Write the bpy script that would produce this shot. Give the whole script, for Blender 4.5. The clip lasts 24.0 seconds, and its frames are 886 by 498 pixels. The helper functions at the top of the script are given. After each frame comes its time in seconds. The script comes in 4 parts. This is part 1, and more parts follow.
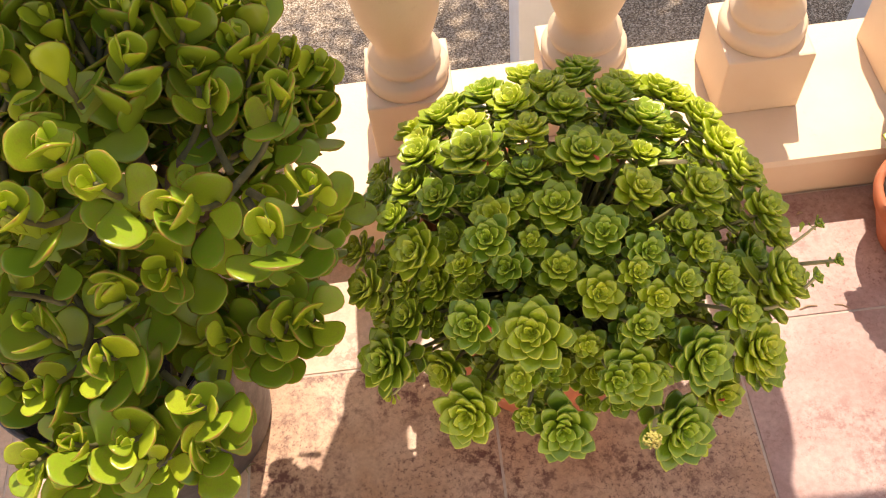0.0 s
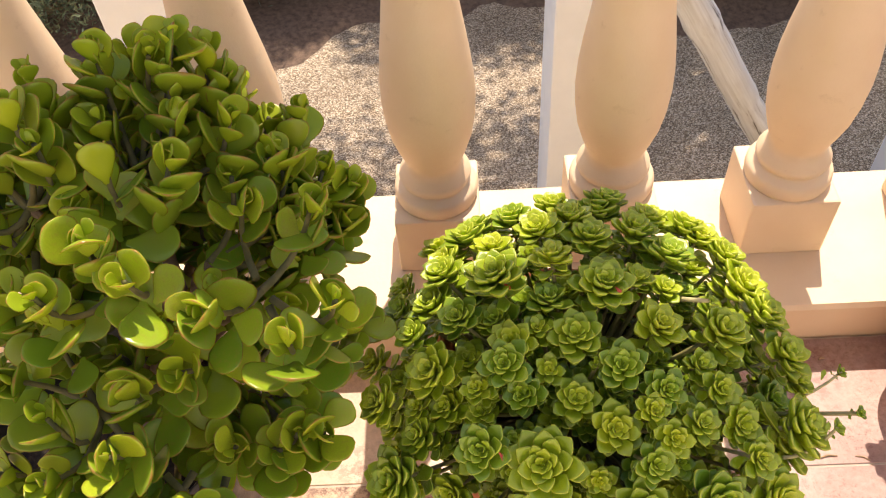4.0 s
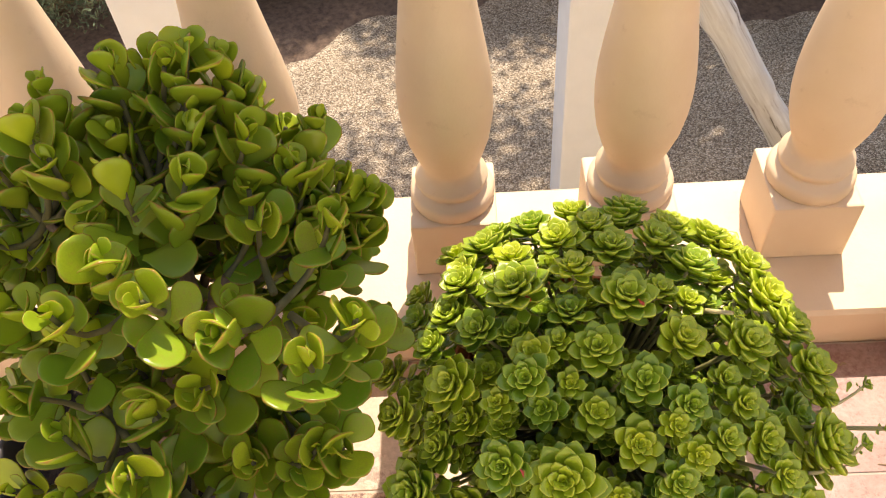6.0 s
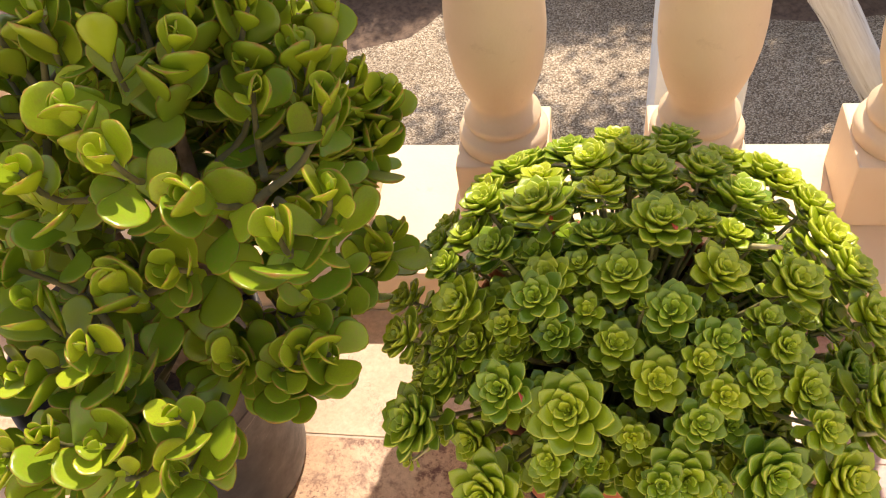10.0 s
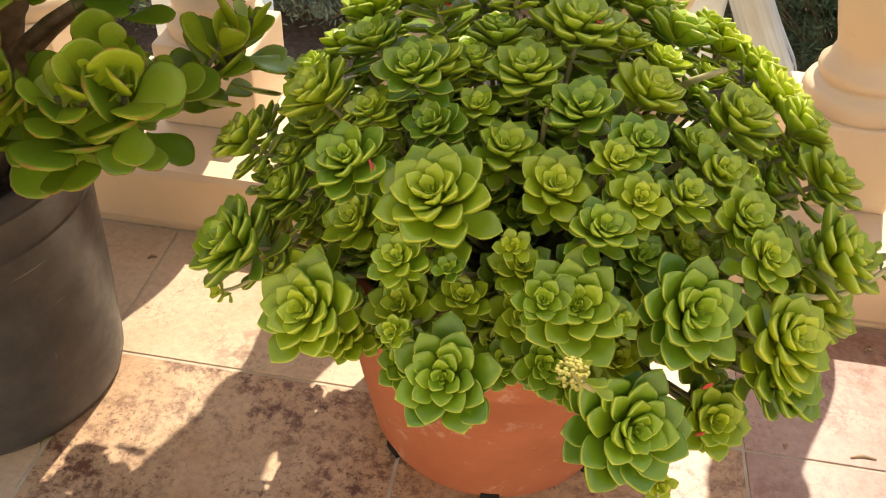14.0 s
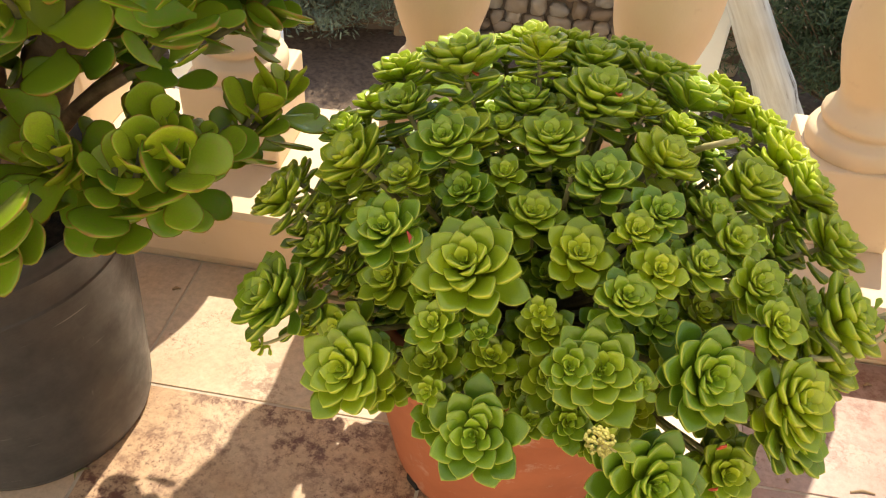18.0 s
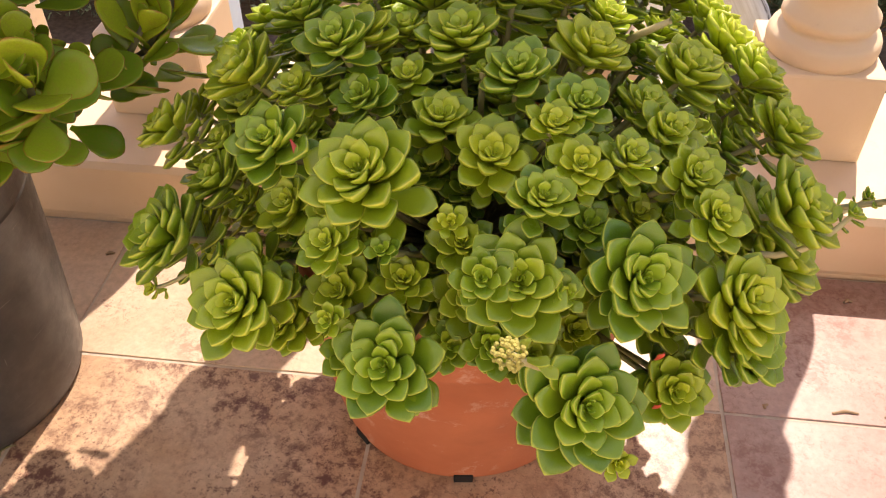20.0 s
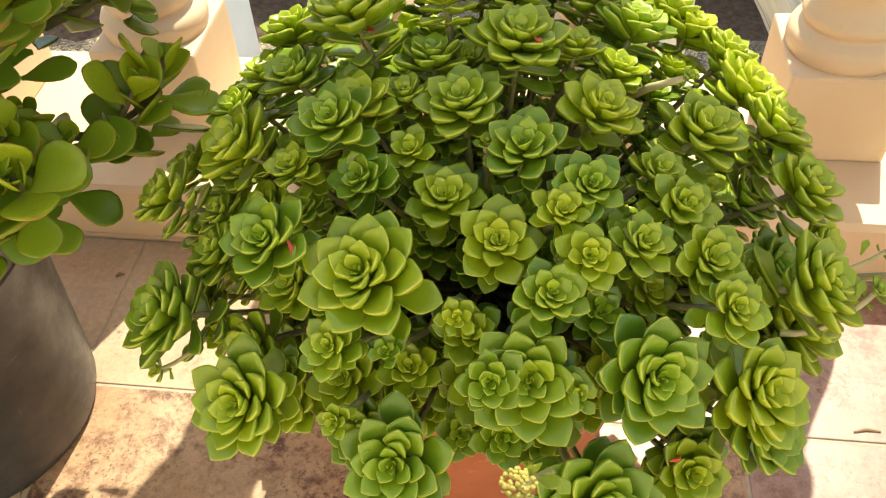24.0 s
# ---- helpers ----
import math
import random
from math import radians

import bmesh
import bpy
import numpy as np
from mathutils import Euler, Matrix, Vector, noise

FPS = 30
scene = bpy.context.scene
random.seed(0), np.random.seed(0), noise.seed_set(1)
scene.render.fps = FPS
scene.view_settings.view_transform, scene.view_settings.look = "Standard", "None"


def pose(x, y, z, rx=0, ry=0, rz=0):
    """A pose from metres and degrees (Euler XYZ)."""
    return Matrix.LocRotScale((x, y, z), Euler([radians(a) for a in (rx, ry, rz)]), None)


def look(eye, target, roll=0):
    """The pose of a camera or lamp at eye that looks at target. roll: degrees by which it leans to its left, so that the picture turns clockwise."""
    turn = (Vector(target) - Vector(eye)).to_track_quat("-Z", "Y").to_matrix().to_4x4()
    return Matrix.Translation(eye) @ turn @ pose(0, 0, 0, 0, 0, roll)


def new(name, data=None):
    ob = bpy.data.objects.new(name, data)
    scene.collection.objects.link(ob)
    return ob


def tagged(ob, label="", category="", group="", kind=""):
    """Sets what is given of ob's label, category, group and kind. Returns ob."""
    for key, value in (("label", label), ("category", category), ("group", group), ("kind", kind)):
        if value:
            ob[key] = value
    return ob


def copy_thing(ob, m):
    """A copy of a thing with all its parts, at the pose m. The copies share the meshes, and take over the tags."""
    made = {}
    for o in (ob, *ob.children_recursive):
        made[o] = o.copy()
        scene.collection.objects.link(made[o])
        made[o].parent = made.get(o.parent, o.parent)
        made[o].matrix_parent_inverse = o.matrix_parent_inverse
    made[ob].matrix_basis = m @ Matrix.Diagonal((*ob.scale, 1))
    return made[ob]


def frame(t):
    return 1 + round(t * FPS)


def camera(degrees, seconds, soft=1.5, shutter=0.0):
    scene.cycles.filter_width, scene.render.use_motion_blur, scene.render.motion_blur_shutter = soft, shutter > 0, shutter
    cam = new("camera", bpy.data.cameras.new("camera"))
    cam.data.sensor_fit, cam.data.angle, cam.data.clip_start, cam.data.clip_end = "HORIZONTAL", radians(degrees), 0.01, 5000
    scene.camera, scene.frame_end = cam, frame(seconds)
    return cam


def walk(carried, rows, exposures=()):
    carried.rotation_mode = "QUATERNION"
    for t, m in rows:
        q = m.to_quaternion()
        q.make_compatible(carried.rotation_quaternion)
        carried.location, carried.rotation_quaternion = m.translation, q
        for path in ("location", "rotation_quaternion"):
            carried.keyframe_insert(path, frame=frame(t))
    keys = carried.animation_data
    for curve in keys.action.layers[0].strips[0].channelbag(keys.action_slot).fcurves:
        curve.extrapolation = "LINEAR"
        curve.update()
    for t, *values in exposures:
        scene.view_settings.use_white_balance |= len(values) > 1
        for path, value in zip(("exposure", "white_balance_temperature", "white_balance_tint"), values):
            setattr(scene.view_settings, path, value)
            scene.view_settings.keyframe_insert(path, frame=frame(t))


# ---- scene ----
cam = camera(55.0, 24.0, soft=1.15)
PATH = [
    (0, (0.107, 0.493, 1.134), (0.061, 1.552, -0.562), -9.1),
    (0.5, (0.106, 0.505, 1.142), (0.065, 1.618, -0.519), -7.7),
    (1, (0.097, 0.513, 1.146), (0.065, 1.659, -0.493), -6.3),
    (1.5, (0.09, 0.515, 1.146), (0.062, 1.684, -0.476), -5.1),
    (2, (0.091, 0.516, 1.151), (0.06, 1.711, -0.453), -4.7),
    (2.5, (0.09, 0.512, 1.155), (0.057, 1.749, -0.416), -4.2),
    (4.5, (0.108, 0.497, 1.14), (0.029, 1.77, -0.401), -5.7),
    (5, (0.105, 0.499, 1.144), (0.02, 1.761, -0.405), -6.1),
    (5.5, (0.091, 0.517, 1.145), (0.005, 1.77, -0.412), -6.0),
    (6, (0.096, 0.524, 1.146), (0.006, 1.777, -0.41), -6.0),
    (6.5, (0.101, 0.51, 1.149), (0.006, 1.769, -0.402), -6.2),
    (7, (0.116, 0.486, 1.157), (0.015, 1.763, -0.378), -6.6),
    (7.5, (0.109, 0.491, 1.156), (0.002, 1.798, -0.353), -7.3),
    (8, (0.123, 0.551, 1.15), (0.004, 1.864, -0.353), -8.4),
    (8.5, (0.156, 0.533, 1.125), (0.043, 1.844, -0.381), -8.4),
    (9, (0.191, 0.473, 1.114), (-0.069, 1.729, -0.421), -9.9),
    (9.5, (0.206, 0.477, 1.087), (-0.14, 1.698, -0.459), -11.0),
    (10, (0.173, 0.497, 1.03), (-0.157, 1.752, -0.492), -10.3),
    (10.2, (0.191, 0.506, 1.003), (-0.142, 1.771, -0.51), -11.4),
    (10.5, (0.202, 0.488, 0.918), (-0.047, 1.872, -0.504), -5.7),
    (10.8, (0.237, 0.483, 0.85), (-0.012, 1.937, -0.5), -3.2),
    (11, (0.257, 0.487, 0.801), (0.002, 1.963, -0.525), -1.7),
    (11.5, (0.265, 0.503, 0.695), (0.008, 1.968, -0.642), -0.3),
    (13.5, (0.209, 0.439, 0.701), (-0.04, 1.919, -0.621), 1.2),
    (14, (0.222, 0.438, 0.717), (0.029, 1.937, -0.592), 3.2),
    (14.5, (0.246, 0.446, 0.711), (0.08, 1.967, -0.577), 3.3),
    (15, (0.267, 0.447, 0.711), (0.108, 1.984, -0.558), 2.1),
    (15.5, (0.261, 0.449, 0.711), (0.09, 1.99, -0.551), 0.2),
    (16, (0.267, 0.437, 0.716), (0.05, 1.978, -0.541), -1.3),
    (16.5, (0.257, 0.436, 0.72), (0.024, 1.983, -0.526), -1.9),
    (17, (0.256, 0.433, 0.721), (0.014, 1.985, -0.517), -2.1),
    (17.5, (0.217, 0.435, 0.738), (-0.009, 1.954, -0.544), -0.9),
    (18, (0.197, 0.433, 0.772), (0.01, 1.936, -0.535), 3.8),
    (18.5, (0.225, 0.444, 0.735), (0.038, 1.948, -0.57), 3.4),
    (20.5, (0.255, 0.468, 0.701), (0.032, 1.916, -0.661), -2.5),
    (21, (0.249, 0.476, 0.717), (-0.071, 1.927, -0.622), -4.8),
    (21.5, (0.229, 0.5, 0.751), (-0.113, 1.956, -0.578), -5.3),
    (22, (0.219, 0.506, 0.753), (-0.107, 1.966, -0.575), -4.3),
    (22.5, (0.215, 0.526, 0.719), (-0.03, 1.966, -0.648), -2.1),
    (23, (0.219, 0.533, 0.692), (-0.039, 1.959, -0.687), -3.3),
    (23.5, (0.24, 0.537, 0.698), (0.02, 1.914, -0.735), -3.0),
    (24, (0.254, 0.542, 0.753), (0.046, 1.893, -0.706), -3.1),
]
walk(cam, [(t, look(eye, target, roll)) for t, eye, target, roll in PATH],
     exposures=[(0.0, 0.63, 7500, 23.0), (5.0, 0.62, 7500, 19.0), (8.0, 0.65, 7500, 16.0), (9.0, 0.43, 7500, 23.0), (10.0, 0.59, 7500, 19.0), (11.0, 0.62, 7500, 17.0), (14.0, 0.61, 7350, 8.0), (18.0, 0.6, 7350, 7.0), (20.5, 0.63, 7300, 23.0), (21.0, 0.65, 7400, 19.0), (22.0, 0.81, 7500, 3.0), (24.0, 0.78, 7500, 2.0)])

# ---------------------------------------------------------------- light
SUN_DIR = Vector((0.14, 0.60, 1.0)).normalized()
world = bpy.data.worlds.new("sky")
scene.world = world
world.use_nodes = True
wn = world.node_tree.nodes
sky = wn.new("ShaderNodeTexSky")
sky.sky_type = "NISHITA"
sky.sun_disc = False
sky.sun_elevation = math.asin(SUN_DIR.z)
sky.sun_rotation = math.atan2(SUN_DIR.x, SUN_DIR.y)
wn["Background"].inputs["Strength"].default_value = 0.15
world.node_tree.links.new(sky.outputs[0], wn["Background"].inputs[0])
sun_data = bpy.data.lights.new("sun", "SUN")
sun_data.energy, sun_data.angle, sun_data.color = 3.9, radians(0.5), (1.0, 0.94, 0.84)
sun = new("sun", sun_data)
sun.matrix_world = look(SUN_DIR * 8, (0, 0, 0))



# ---------------------------------------------------------------- materials
class Nodes:
    """A small builder for a principled material."""

    def __init__(self, name, rough=0.6):
        self.mat = bpy.data.materials.new(name)
        self.mat.use_nodes = True
        self.tree = self.mat.node_tree
        self.bsdf = self.tree.nodes["Principled BSDF"]
        self.bsdf.inputs["Roughness"].default_value = rough
        self.coord = self.tree.nodes.new("ShaderNodeTexCoord").outputs["Object"]

    def add(self, kind, **values):
        node = self.tree.nodes.new(kind)
        for key, value in values.items():
            node.inputs[key.replace("_", " ")].default_value = value
        return node

    def link(self, a, b):
        self.tree.links.new(a, b)

    def noise(self, scale, detail=4.0, rough=0.55, coord=None):
        n = self.add("ShaderNodeTexNoise", Scale=scale, Detail=detail, Roughness=rough)
        self.link(coord or self.coord, n.inputs["Vector"])
        return n.outputs["Fac"]

    def ramp(self, fac, *stops):
        r = self.tree.nodes.new("ShaderNodeValToRGB")
        el = r.color_ramp.elements
        while len(el) < len(stops):
            el.new(0.5)
        for e, (p, c) in zip(el, stops):
            e.position = p
            e.color = (*c, 1.0) if isinstance(c, tuple) else (c, c, c, 1.0)
        self.link(fac, r.inputs["Fac"])
        return r.outputs["Color"]

    def mix(self, fac, a, b, mode="MIX"):
        m = self.tree.nodes.new("ShaderNodeMix")
        m.data_type, m.blend_type = "RGBA", mode
        for slot, v in ((0, fac), (6, a), (7, b)):
            if isinstance(v, (int, float)):
                m.inputs[slot].default_value = v if slot == 0 else (v, v, v, 1)
            elif isinstance(v, tuple):
                m.inputs[slot].default_value = (*v, 1.0)
            else:
                self.link(v, m.inputs[slot])
        return m.outputs[2]

    def colour(self, out):
        self.link(out, self.bsdf.inputs["Base Color"])

    def bump(self, height, strength=0.3, distance=0.002):
        b = self.add("ShaderNodeBump", Strength=strength, Distance=distance)
        self.link(height, b.inputs["Height"])
        self.link(b.outputs[0], self.bsdf.inputs["Normal"])

    def random(self):
        return self.tree.nodes.new("ShaderNodeObjectInfo").outputs["Random"]

    def attr(self, name):
        a = self.tree.nodes.new("ShaderNodeAttribute")
        a.attribute_name = name
        s = self.tree.nodes.new("ShaderNodeSeparateColor")
        self.link(a.outputs["Color"], s.inputs[0])
        return s.outputs

    def translucent(self, colour, amount):
        t = self.tree.nodes.new("ShaderNodeBsdfTranslucent")
        self.link(colour, t.inputs[0])
        m = self.tree.nodes.new("ShaderNodeMixShader")
        m.inputs[0].default_value = amount
        self.link(self.bsdf.outputs[0], m.inputs[1])
        self.link(t.outputs[0], m.inputs[2])
        self.link(m.outputs[0], self.tree.nodes["Material Output"].inputs[0])


def painted_concrete():
    n = Nodes("cream_paint", 0.55)
    a = n.ramp(n.noise(9, 5), (0.3, (0.79, 0.595, 0.385)), (0.7, (0.84, 0.655, 0.45)))
    dirt = n.ramp(n.noise(38, 6, 0.7), (0.62, 0.0), (0.8, 0.55))
    n.colour(n.mix(dirt, a, (0.58, 0.40, 0.23)))
    n.bump(n.mix(0.5, n.noise(160, 4, 0.6), n.noise(24, 3, 0.5)), 0.35, 0.0018)
    return n.mat


def white_paint():
    n = Nodes("white_paint", 0.6)
    n.colour(n.ramp(n.noise(14, 5), (0.3, (0.74, 0.81, 0.87)), (0.75, (0.79, 0.86, 0.92))))
    n.bump(n.noise(90, 4), 0.2, 0.002)
    return n.mat


def tile_stone(name, base, pale, stain, low, high):
    n = Nodes(name, 0.42)
    rnd = n.random()
    shift = n.add("ShaderNodeVectorMath")
    shift.operation = "MULTIPLY_ADD"
    n.link(n.coord, shift.inputs[0])
    shift.inputs[1].default_value = (1, 1, 1)
    n.link(rnd, shift.inputs[2])
    geo = n.tree.nodes.new("ShaderNodeNewGeometry").outputs["Position"]
    body = n.mix(n.ramp(n.noise(7, 6, 0.6, geo), (0.35, 0.0), (0.7, 1.0)), base, pale)
    fine = n.ramp(n.noise(110, 5, 0.7, geo), (0.35, 0.82), (0.65, 1.05))
    body = n.mix(1.0, body, fine, "MULTIPLY")
    patch = n.ramp(n.noise(6.5, 2, 0.5, geo), (low, 0.0), (high, 1.0))
    speck = n.ramp(n.noise(48, 9, 0.78, geo), (0.48, 0.0), (0.58, 1.0))
    pits = n.ramp(n.noise(150, 10, 0.85, geo), (0.53, 0.0), (0.57, 1.0))
    worn = n.ramp(n.noise(9, 3, 0.6, geo), (low - 0.06, 0.0), (high - 0.04, 0.85))
    both = n.mix(1.0, patch, speck, "MULTIPLY")
    body = n.mix(n.mix(1.0, worn, pits, "MULTIPLY"), body, tuple(0.8 * c for c in stain))
    n.colour(n.mix(both, body, stain))
    n.bump(n.noise(140, 5, 0.6, geo), 0.25, 0.0008)
    return n.mat


def terracotta():
    n = Nodes("terracotta", 0.75)
    a = n.ramp(n.noise(16, 5), (0.3, (0.46, 0.135, 0.058)), (0.75, (0.57, 0.19, 0.088)))
    lime = n.ramp(n.noise(30, 9, 0.78), (0.57, 0.0), (0.70, 0.75))
    a = n.mix(lime, a, (0.70, 0.47, 0.37))
    damp = n.ramp(n.noise(9, 4, 0.6), (0.58, 0.0), (0.75, 0.5))
    n.colour(n.mix(damp, a, (0.34, 0.11, 0.05)))
    n.bump(n.noise(220, 4), 0.25, 0.0008)
    return n.mat


def black_plastic():
    n = Nodes("black_plastic", 0.42)
    dust = n.ramp(n.noise(20, 6, 0.7), (0.40, 0.0), (0.8, 0.65))
    a = n.mix(dust, (0.045, 0.043, 0.041), (0.115, 0.105, 0.096))
    for scale, turn, low in (((14, 14, 520), 0.06, 0.70), ((260, 260, 7), 0.35, 0.74)):
        m = n.add("ShaderNodeMapping")
        m.inputs["Scale"].default_value = scale
        m.inputs["Rotation"].default_value = (turn, turn, 0.0)
        n.link(n.coord, m.inputs[0])
        scratch = n.ramp(n.noise(1, 3, 0.5, m.outputs[0]), (low, 0.0), (low + 0.06, 0.55))
        a = n.mix(scratch, a, (0.34, 0.33, 0.31))
    n.colour(a)
    n.link(n.ramp(n.noise(35, 5, 0.7), (0.3, 0.32), (0.7, 0.58)), n.bsdf.inputs["Roughness"])
    scr = n.add("ShaderNodeMapping")
    scr.inputs["Scale"].default_value = (30, 30, 420)
    n.link(n.coord, scr.inputs[0])
    n.bump(n.noise(1, 4, 0.6, scr.outputs[0]), 0.12, 0.001)
    return n.mat


def soil():
    n = Nodes("potting_soil", 0.95)
    n.colour(n.ramp(n.noise(120, 6, 0.7), (0.35, (0.012, 0.008, 0.006)), (0.75, (0.07, 0.045, 0.03))))
    n.bump(n.noise(90, 6), 0.9, 0.006)
    return n.mat


def gravel():
    n = Nodes("gravel", 0.9)
    v = n.add("ShaderNodeTexVoronoi", Scale=185.0)
    n.link(n.coord, v.inputs["Vector"])
    s = n.tree.nodes.new("ShaderNodeSeparateColor")
    n.link(v.outputs["Color"], s.inputs[0])
    stone = n.ramp(s.outputs[0], (0.0, (0.22, 0.155, 0.095)), (0.5, (0.52, 0.415, 0.285)), (1.0, (0.84, 0.73, 0.56)))
    gap = n.ramp(v.outputs["Distance"], (0.35, 1.0), (0.8, 0.32))
    worn = n.ramp(n.noise(3.2, 5), (0.3, 0.75), (0.7, 1.1))
    n.colour(n.mix(1.0, n.mix(1.0, stone, gap, "MULTIPLY"), worn, "MULTIPLY"))
    n.bump(v.outputs["Distance"], 0.6, -0.004)
    return n.mat


def weathered_wood():
    n = Nodes("weathered_wood", 0.8)
    m = n.add("ShaderNodeMapping")
    m.inputs["Scale"].default_value = (75, 75, 2.2)
    n.link(n.coord, m.inputs[0])
    grain = n.noise(1.0, 5, 0.6, m.outputs[0])
    a = n.ramp(grain, (0.33, (0.10, 0.095, 0.09)), (0.41, (0.50, 0.54, 0.57)), (0.7, (0.68, 0.74, 0.79)))
    n.colour(n.mix(n.ramp(n.noise(7, 4), (0.45, 0.0), (0.8, 0.45)), a, (0.42, 0.39, 0.33)))
    n.bump(grain, 0.6, 0.003)
    return n.mat


def rosette_leaf():
    n = Nodes("rosette_leaf", 0.30)
    age, rim, tint = n.attr("leaf")
    deep = n.mix(age, (0.143, 0.285, 0.018), (0.435, 0.61, 0.042))
    sunny = n.mix(age, (0.38, 0.51, 0.022), (0.715, 0.78, 0.052))
    base = n.mix(tint, deep, sunny)
    base = n.mix(n.ramp(n.random(), (0.30, 0.0), (1.0, 0.30)), base, (0.46, 0.55, 0.018))
    base = n.mix(n.ramp(n.noise(45, 4), (0.35, 0.0), (0.75, 0.30)), base, (0.21, 0.37, 0.014))
    base = n.mix(n.ramp(rim, (0.70, 0.0), (1.0, 0.72)), base, (0.84, 0.86, 0.12))
    n.colour(base)
    n.link(n.ramp(n.noise(120, 4), (0.35, 0.20), (0.7, 0.38)), n.bsdf.inputs["Roughness"])
    n.bsdf.inputs["Coat Weight"].default_value = 0.55
    n.bsdf.inputs["Coat Roughness"].default_value = 0.32
    n.bump(n.noise(190, 4), 0.14, 0.0008)
    n.translucent(n.mix(1.0, base, (1.0, 1.0, 0.40), "MULTIPLY"), 0.20)
    return n.mat


def jade_leaf():
    n = Nodes("jade_leaf", 0.24)
    age, rim, tint = n.attr("leaf")
    base = n.mix(tint, (0.185, 0.35, 0.026), (0.50, 0.61, 0.038))
    base = n.mix(n.ramp(n.noise(30, 4), (0.35, 0.0), (0.8, 0.4)), base, (0.24, 0.37, 0.022))
    base = n.mix(n.ramp(rim, (0.80, 0.0), (1.0, 0.72)), base, (0.46, 0.15, 0.045))
    base = n.mix(n.ramp(n.noise(11, 3), (0.50, 0.0), (0.78, 0.35)), base, (0.40, 0.27, 0.06))
    n.colour(base)
    n.bump(n.noise(300, 3), 0.05, 0.0005)
    n.translucent(n.mix(1.0, base, (1.0, 1.0, 0.40), "MULTIPLY"), 0.28)
    return n.mat


def plain(name, a, b, scale=30, rough=0.7, bump=0.3):
    n = Nodes(name, rough)
    n.colour(n.ramp(n.noise(scale, 5), (0.3, a), (0.7, b)))
    n.bump(n.noise(scale * 4, 4), bump, 0.002)
    return n.mat


def wall_stone():
    n = Nodes("wall_stone", 0.85)
    a = n.ramp(n.random(), (0.0, (0.29, 0.19, 0.115)), (0.4, (0.43, 0.33, 0.225)), (0.75, (0.52, 0.43, 0.32)), (1.0, (0.33, 0.285, 0.225)))
    n.colour(n.mix(n.ramp(n.noise(30, 6, 0.7), (0.35, 0.0), (0.75, 0.5)), a, (0.30, 0.23, 0.16)))
    n.bump(n.noise(60, 5), 0.6, 0.004)
    return n.mat


M_CREAM, M_WHITE, M_TERRA, M_BLACK = painted_concrete(), white_paint(), terracotta(), black_plastic()
M_SOIL, M_GRAVEL, M_LOG = soil(), gravel(), weathered_wood()
M_TILE = tile_stone("beige_tile", (0.59, 0.415, 0.28), (0.68, 0.54, 0.40), (0.26, 0.14, 0.09), 0.60, 0.74)
M_TILE_OLD = tile_stone("stained_tile", (0.52, 0.315, 0.18), (0.65, 0.465, 0.315), (0.145, 0.062, 0.042), 0.38, 0.60)
M_TILE_PINK = tile_stone("pink_tile", (0.40, 0.245, 0.20), (0.54, 0.39, 0.33), (0.25, 0.115, 0.09), 0.46, 0.68)
M_SHOOT = plain("pale_shoot", (0.50, 0.44, 0.20), (0.64, 0.56, 0.30), 80, 0.6)
M_GROUT = plain("grout", (0.48, 0.40, 0.31), (0.62, 0.54, 0.44), 60, 0.9)
M_ROS, M_JADE = rosette_leaf(), jade_leaf()
M_STEM = plain("green_stem", (0.20, 0.20, 0.070), (0.35, 0.31, 0.13), 80, 0.6)
M_BARK = plain("jade_bark", (0.13, 0.080, 0.042), (0.30, 0.205, 0.12), 60, 0.8, 0.6)
M_SPRIG = plain("sprig_stem", (0.10, 0.10, 0.032), (0.20, 0.17, 0.07), 60, 0.7)
M_RED = plain("red_leaf", (0.55, 0.05, 0.03), (0.70, 0.12, 0.06), 60, 0.4)
M_DRY = plain("dry_flower", (0.36, 0.31, 0.07), (0.52, 0.47, 0.12), 200, 0.8)
M_STONE = wall_stone()
M_MORTAR = plain("wall_mortar", (0.13, 0.10, 0.075), (0.22, 0.17, 0.13), 25, 0.95, 0.6)
M_SHRUB = plain("shrub_leaf", (0.045, 0.085, 0.03), (0.13, 0.17, 0.08), 8, 0.7)
M_HERB = plain("herb_leaf", (0.075, 0.115, 0.055), (0.19, 0.24, 0.13), 8, 0.7)
M_GREY_SHRUB = plain("grey_shrub_leaf", (0.13, 0.17, 0.11), (0.24, 0.29, 0.20), 8, 0.7)
# Bed earth, whose dark brown also stands in for shade on the gravel.
M_BED = plain("bed_earth_and_shade", (0.10, 0.068, 0.048), (0.22, 0.15, 0.105), 45, 0.95, 0.9)
M_PALE = plain("pale_rock", (0.42, 0.43, 0.45), (0.66, 0.67, 0.69), 22, 0.85, 0.8)
M_TWIG = plain("dry_twig", (0.30, 0.20, 0.11), (0.46, 0.33, 0.20), 90, 0.8)
M_PLASTER = plain("plaster", (0.74, 0.66, 0.54), (0.82, 0.75, 0.64), 6, 0.8)


# ---------------------------------------------------------------- mesh helpers
def mesh_of(name, bm, material, smooth=False):
    me = bpy.data.meshes.new(name)
    bm.normal_update()
    bm.to_mesh(me)
    bm.free()
    me.materials.append(material)
    if smooth:
        me.polygons.foreach_set("use_smooth", [True] * len(me.polygons))
    return me


def part(name, bm, material, parent=None, label="", smooth=False):
    ob = new(name, mesh_of(name, bm, material, smooth))
    ob.parent = parent
    if label:
        ob["label"] = label
    return ob


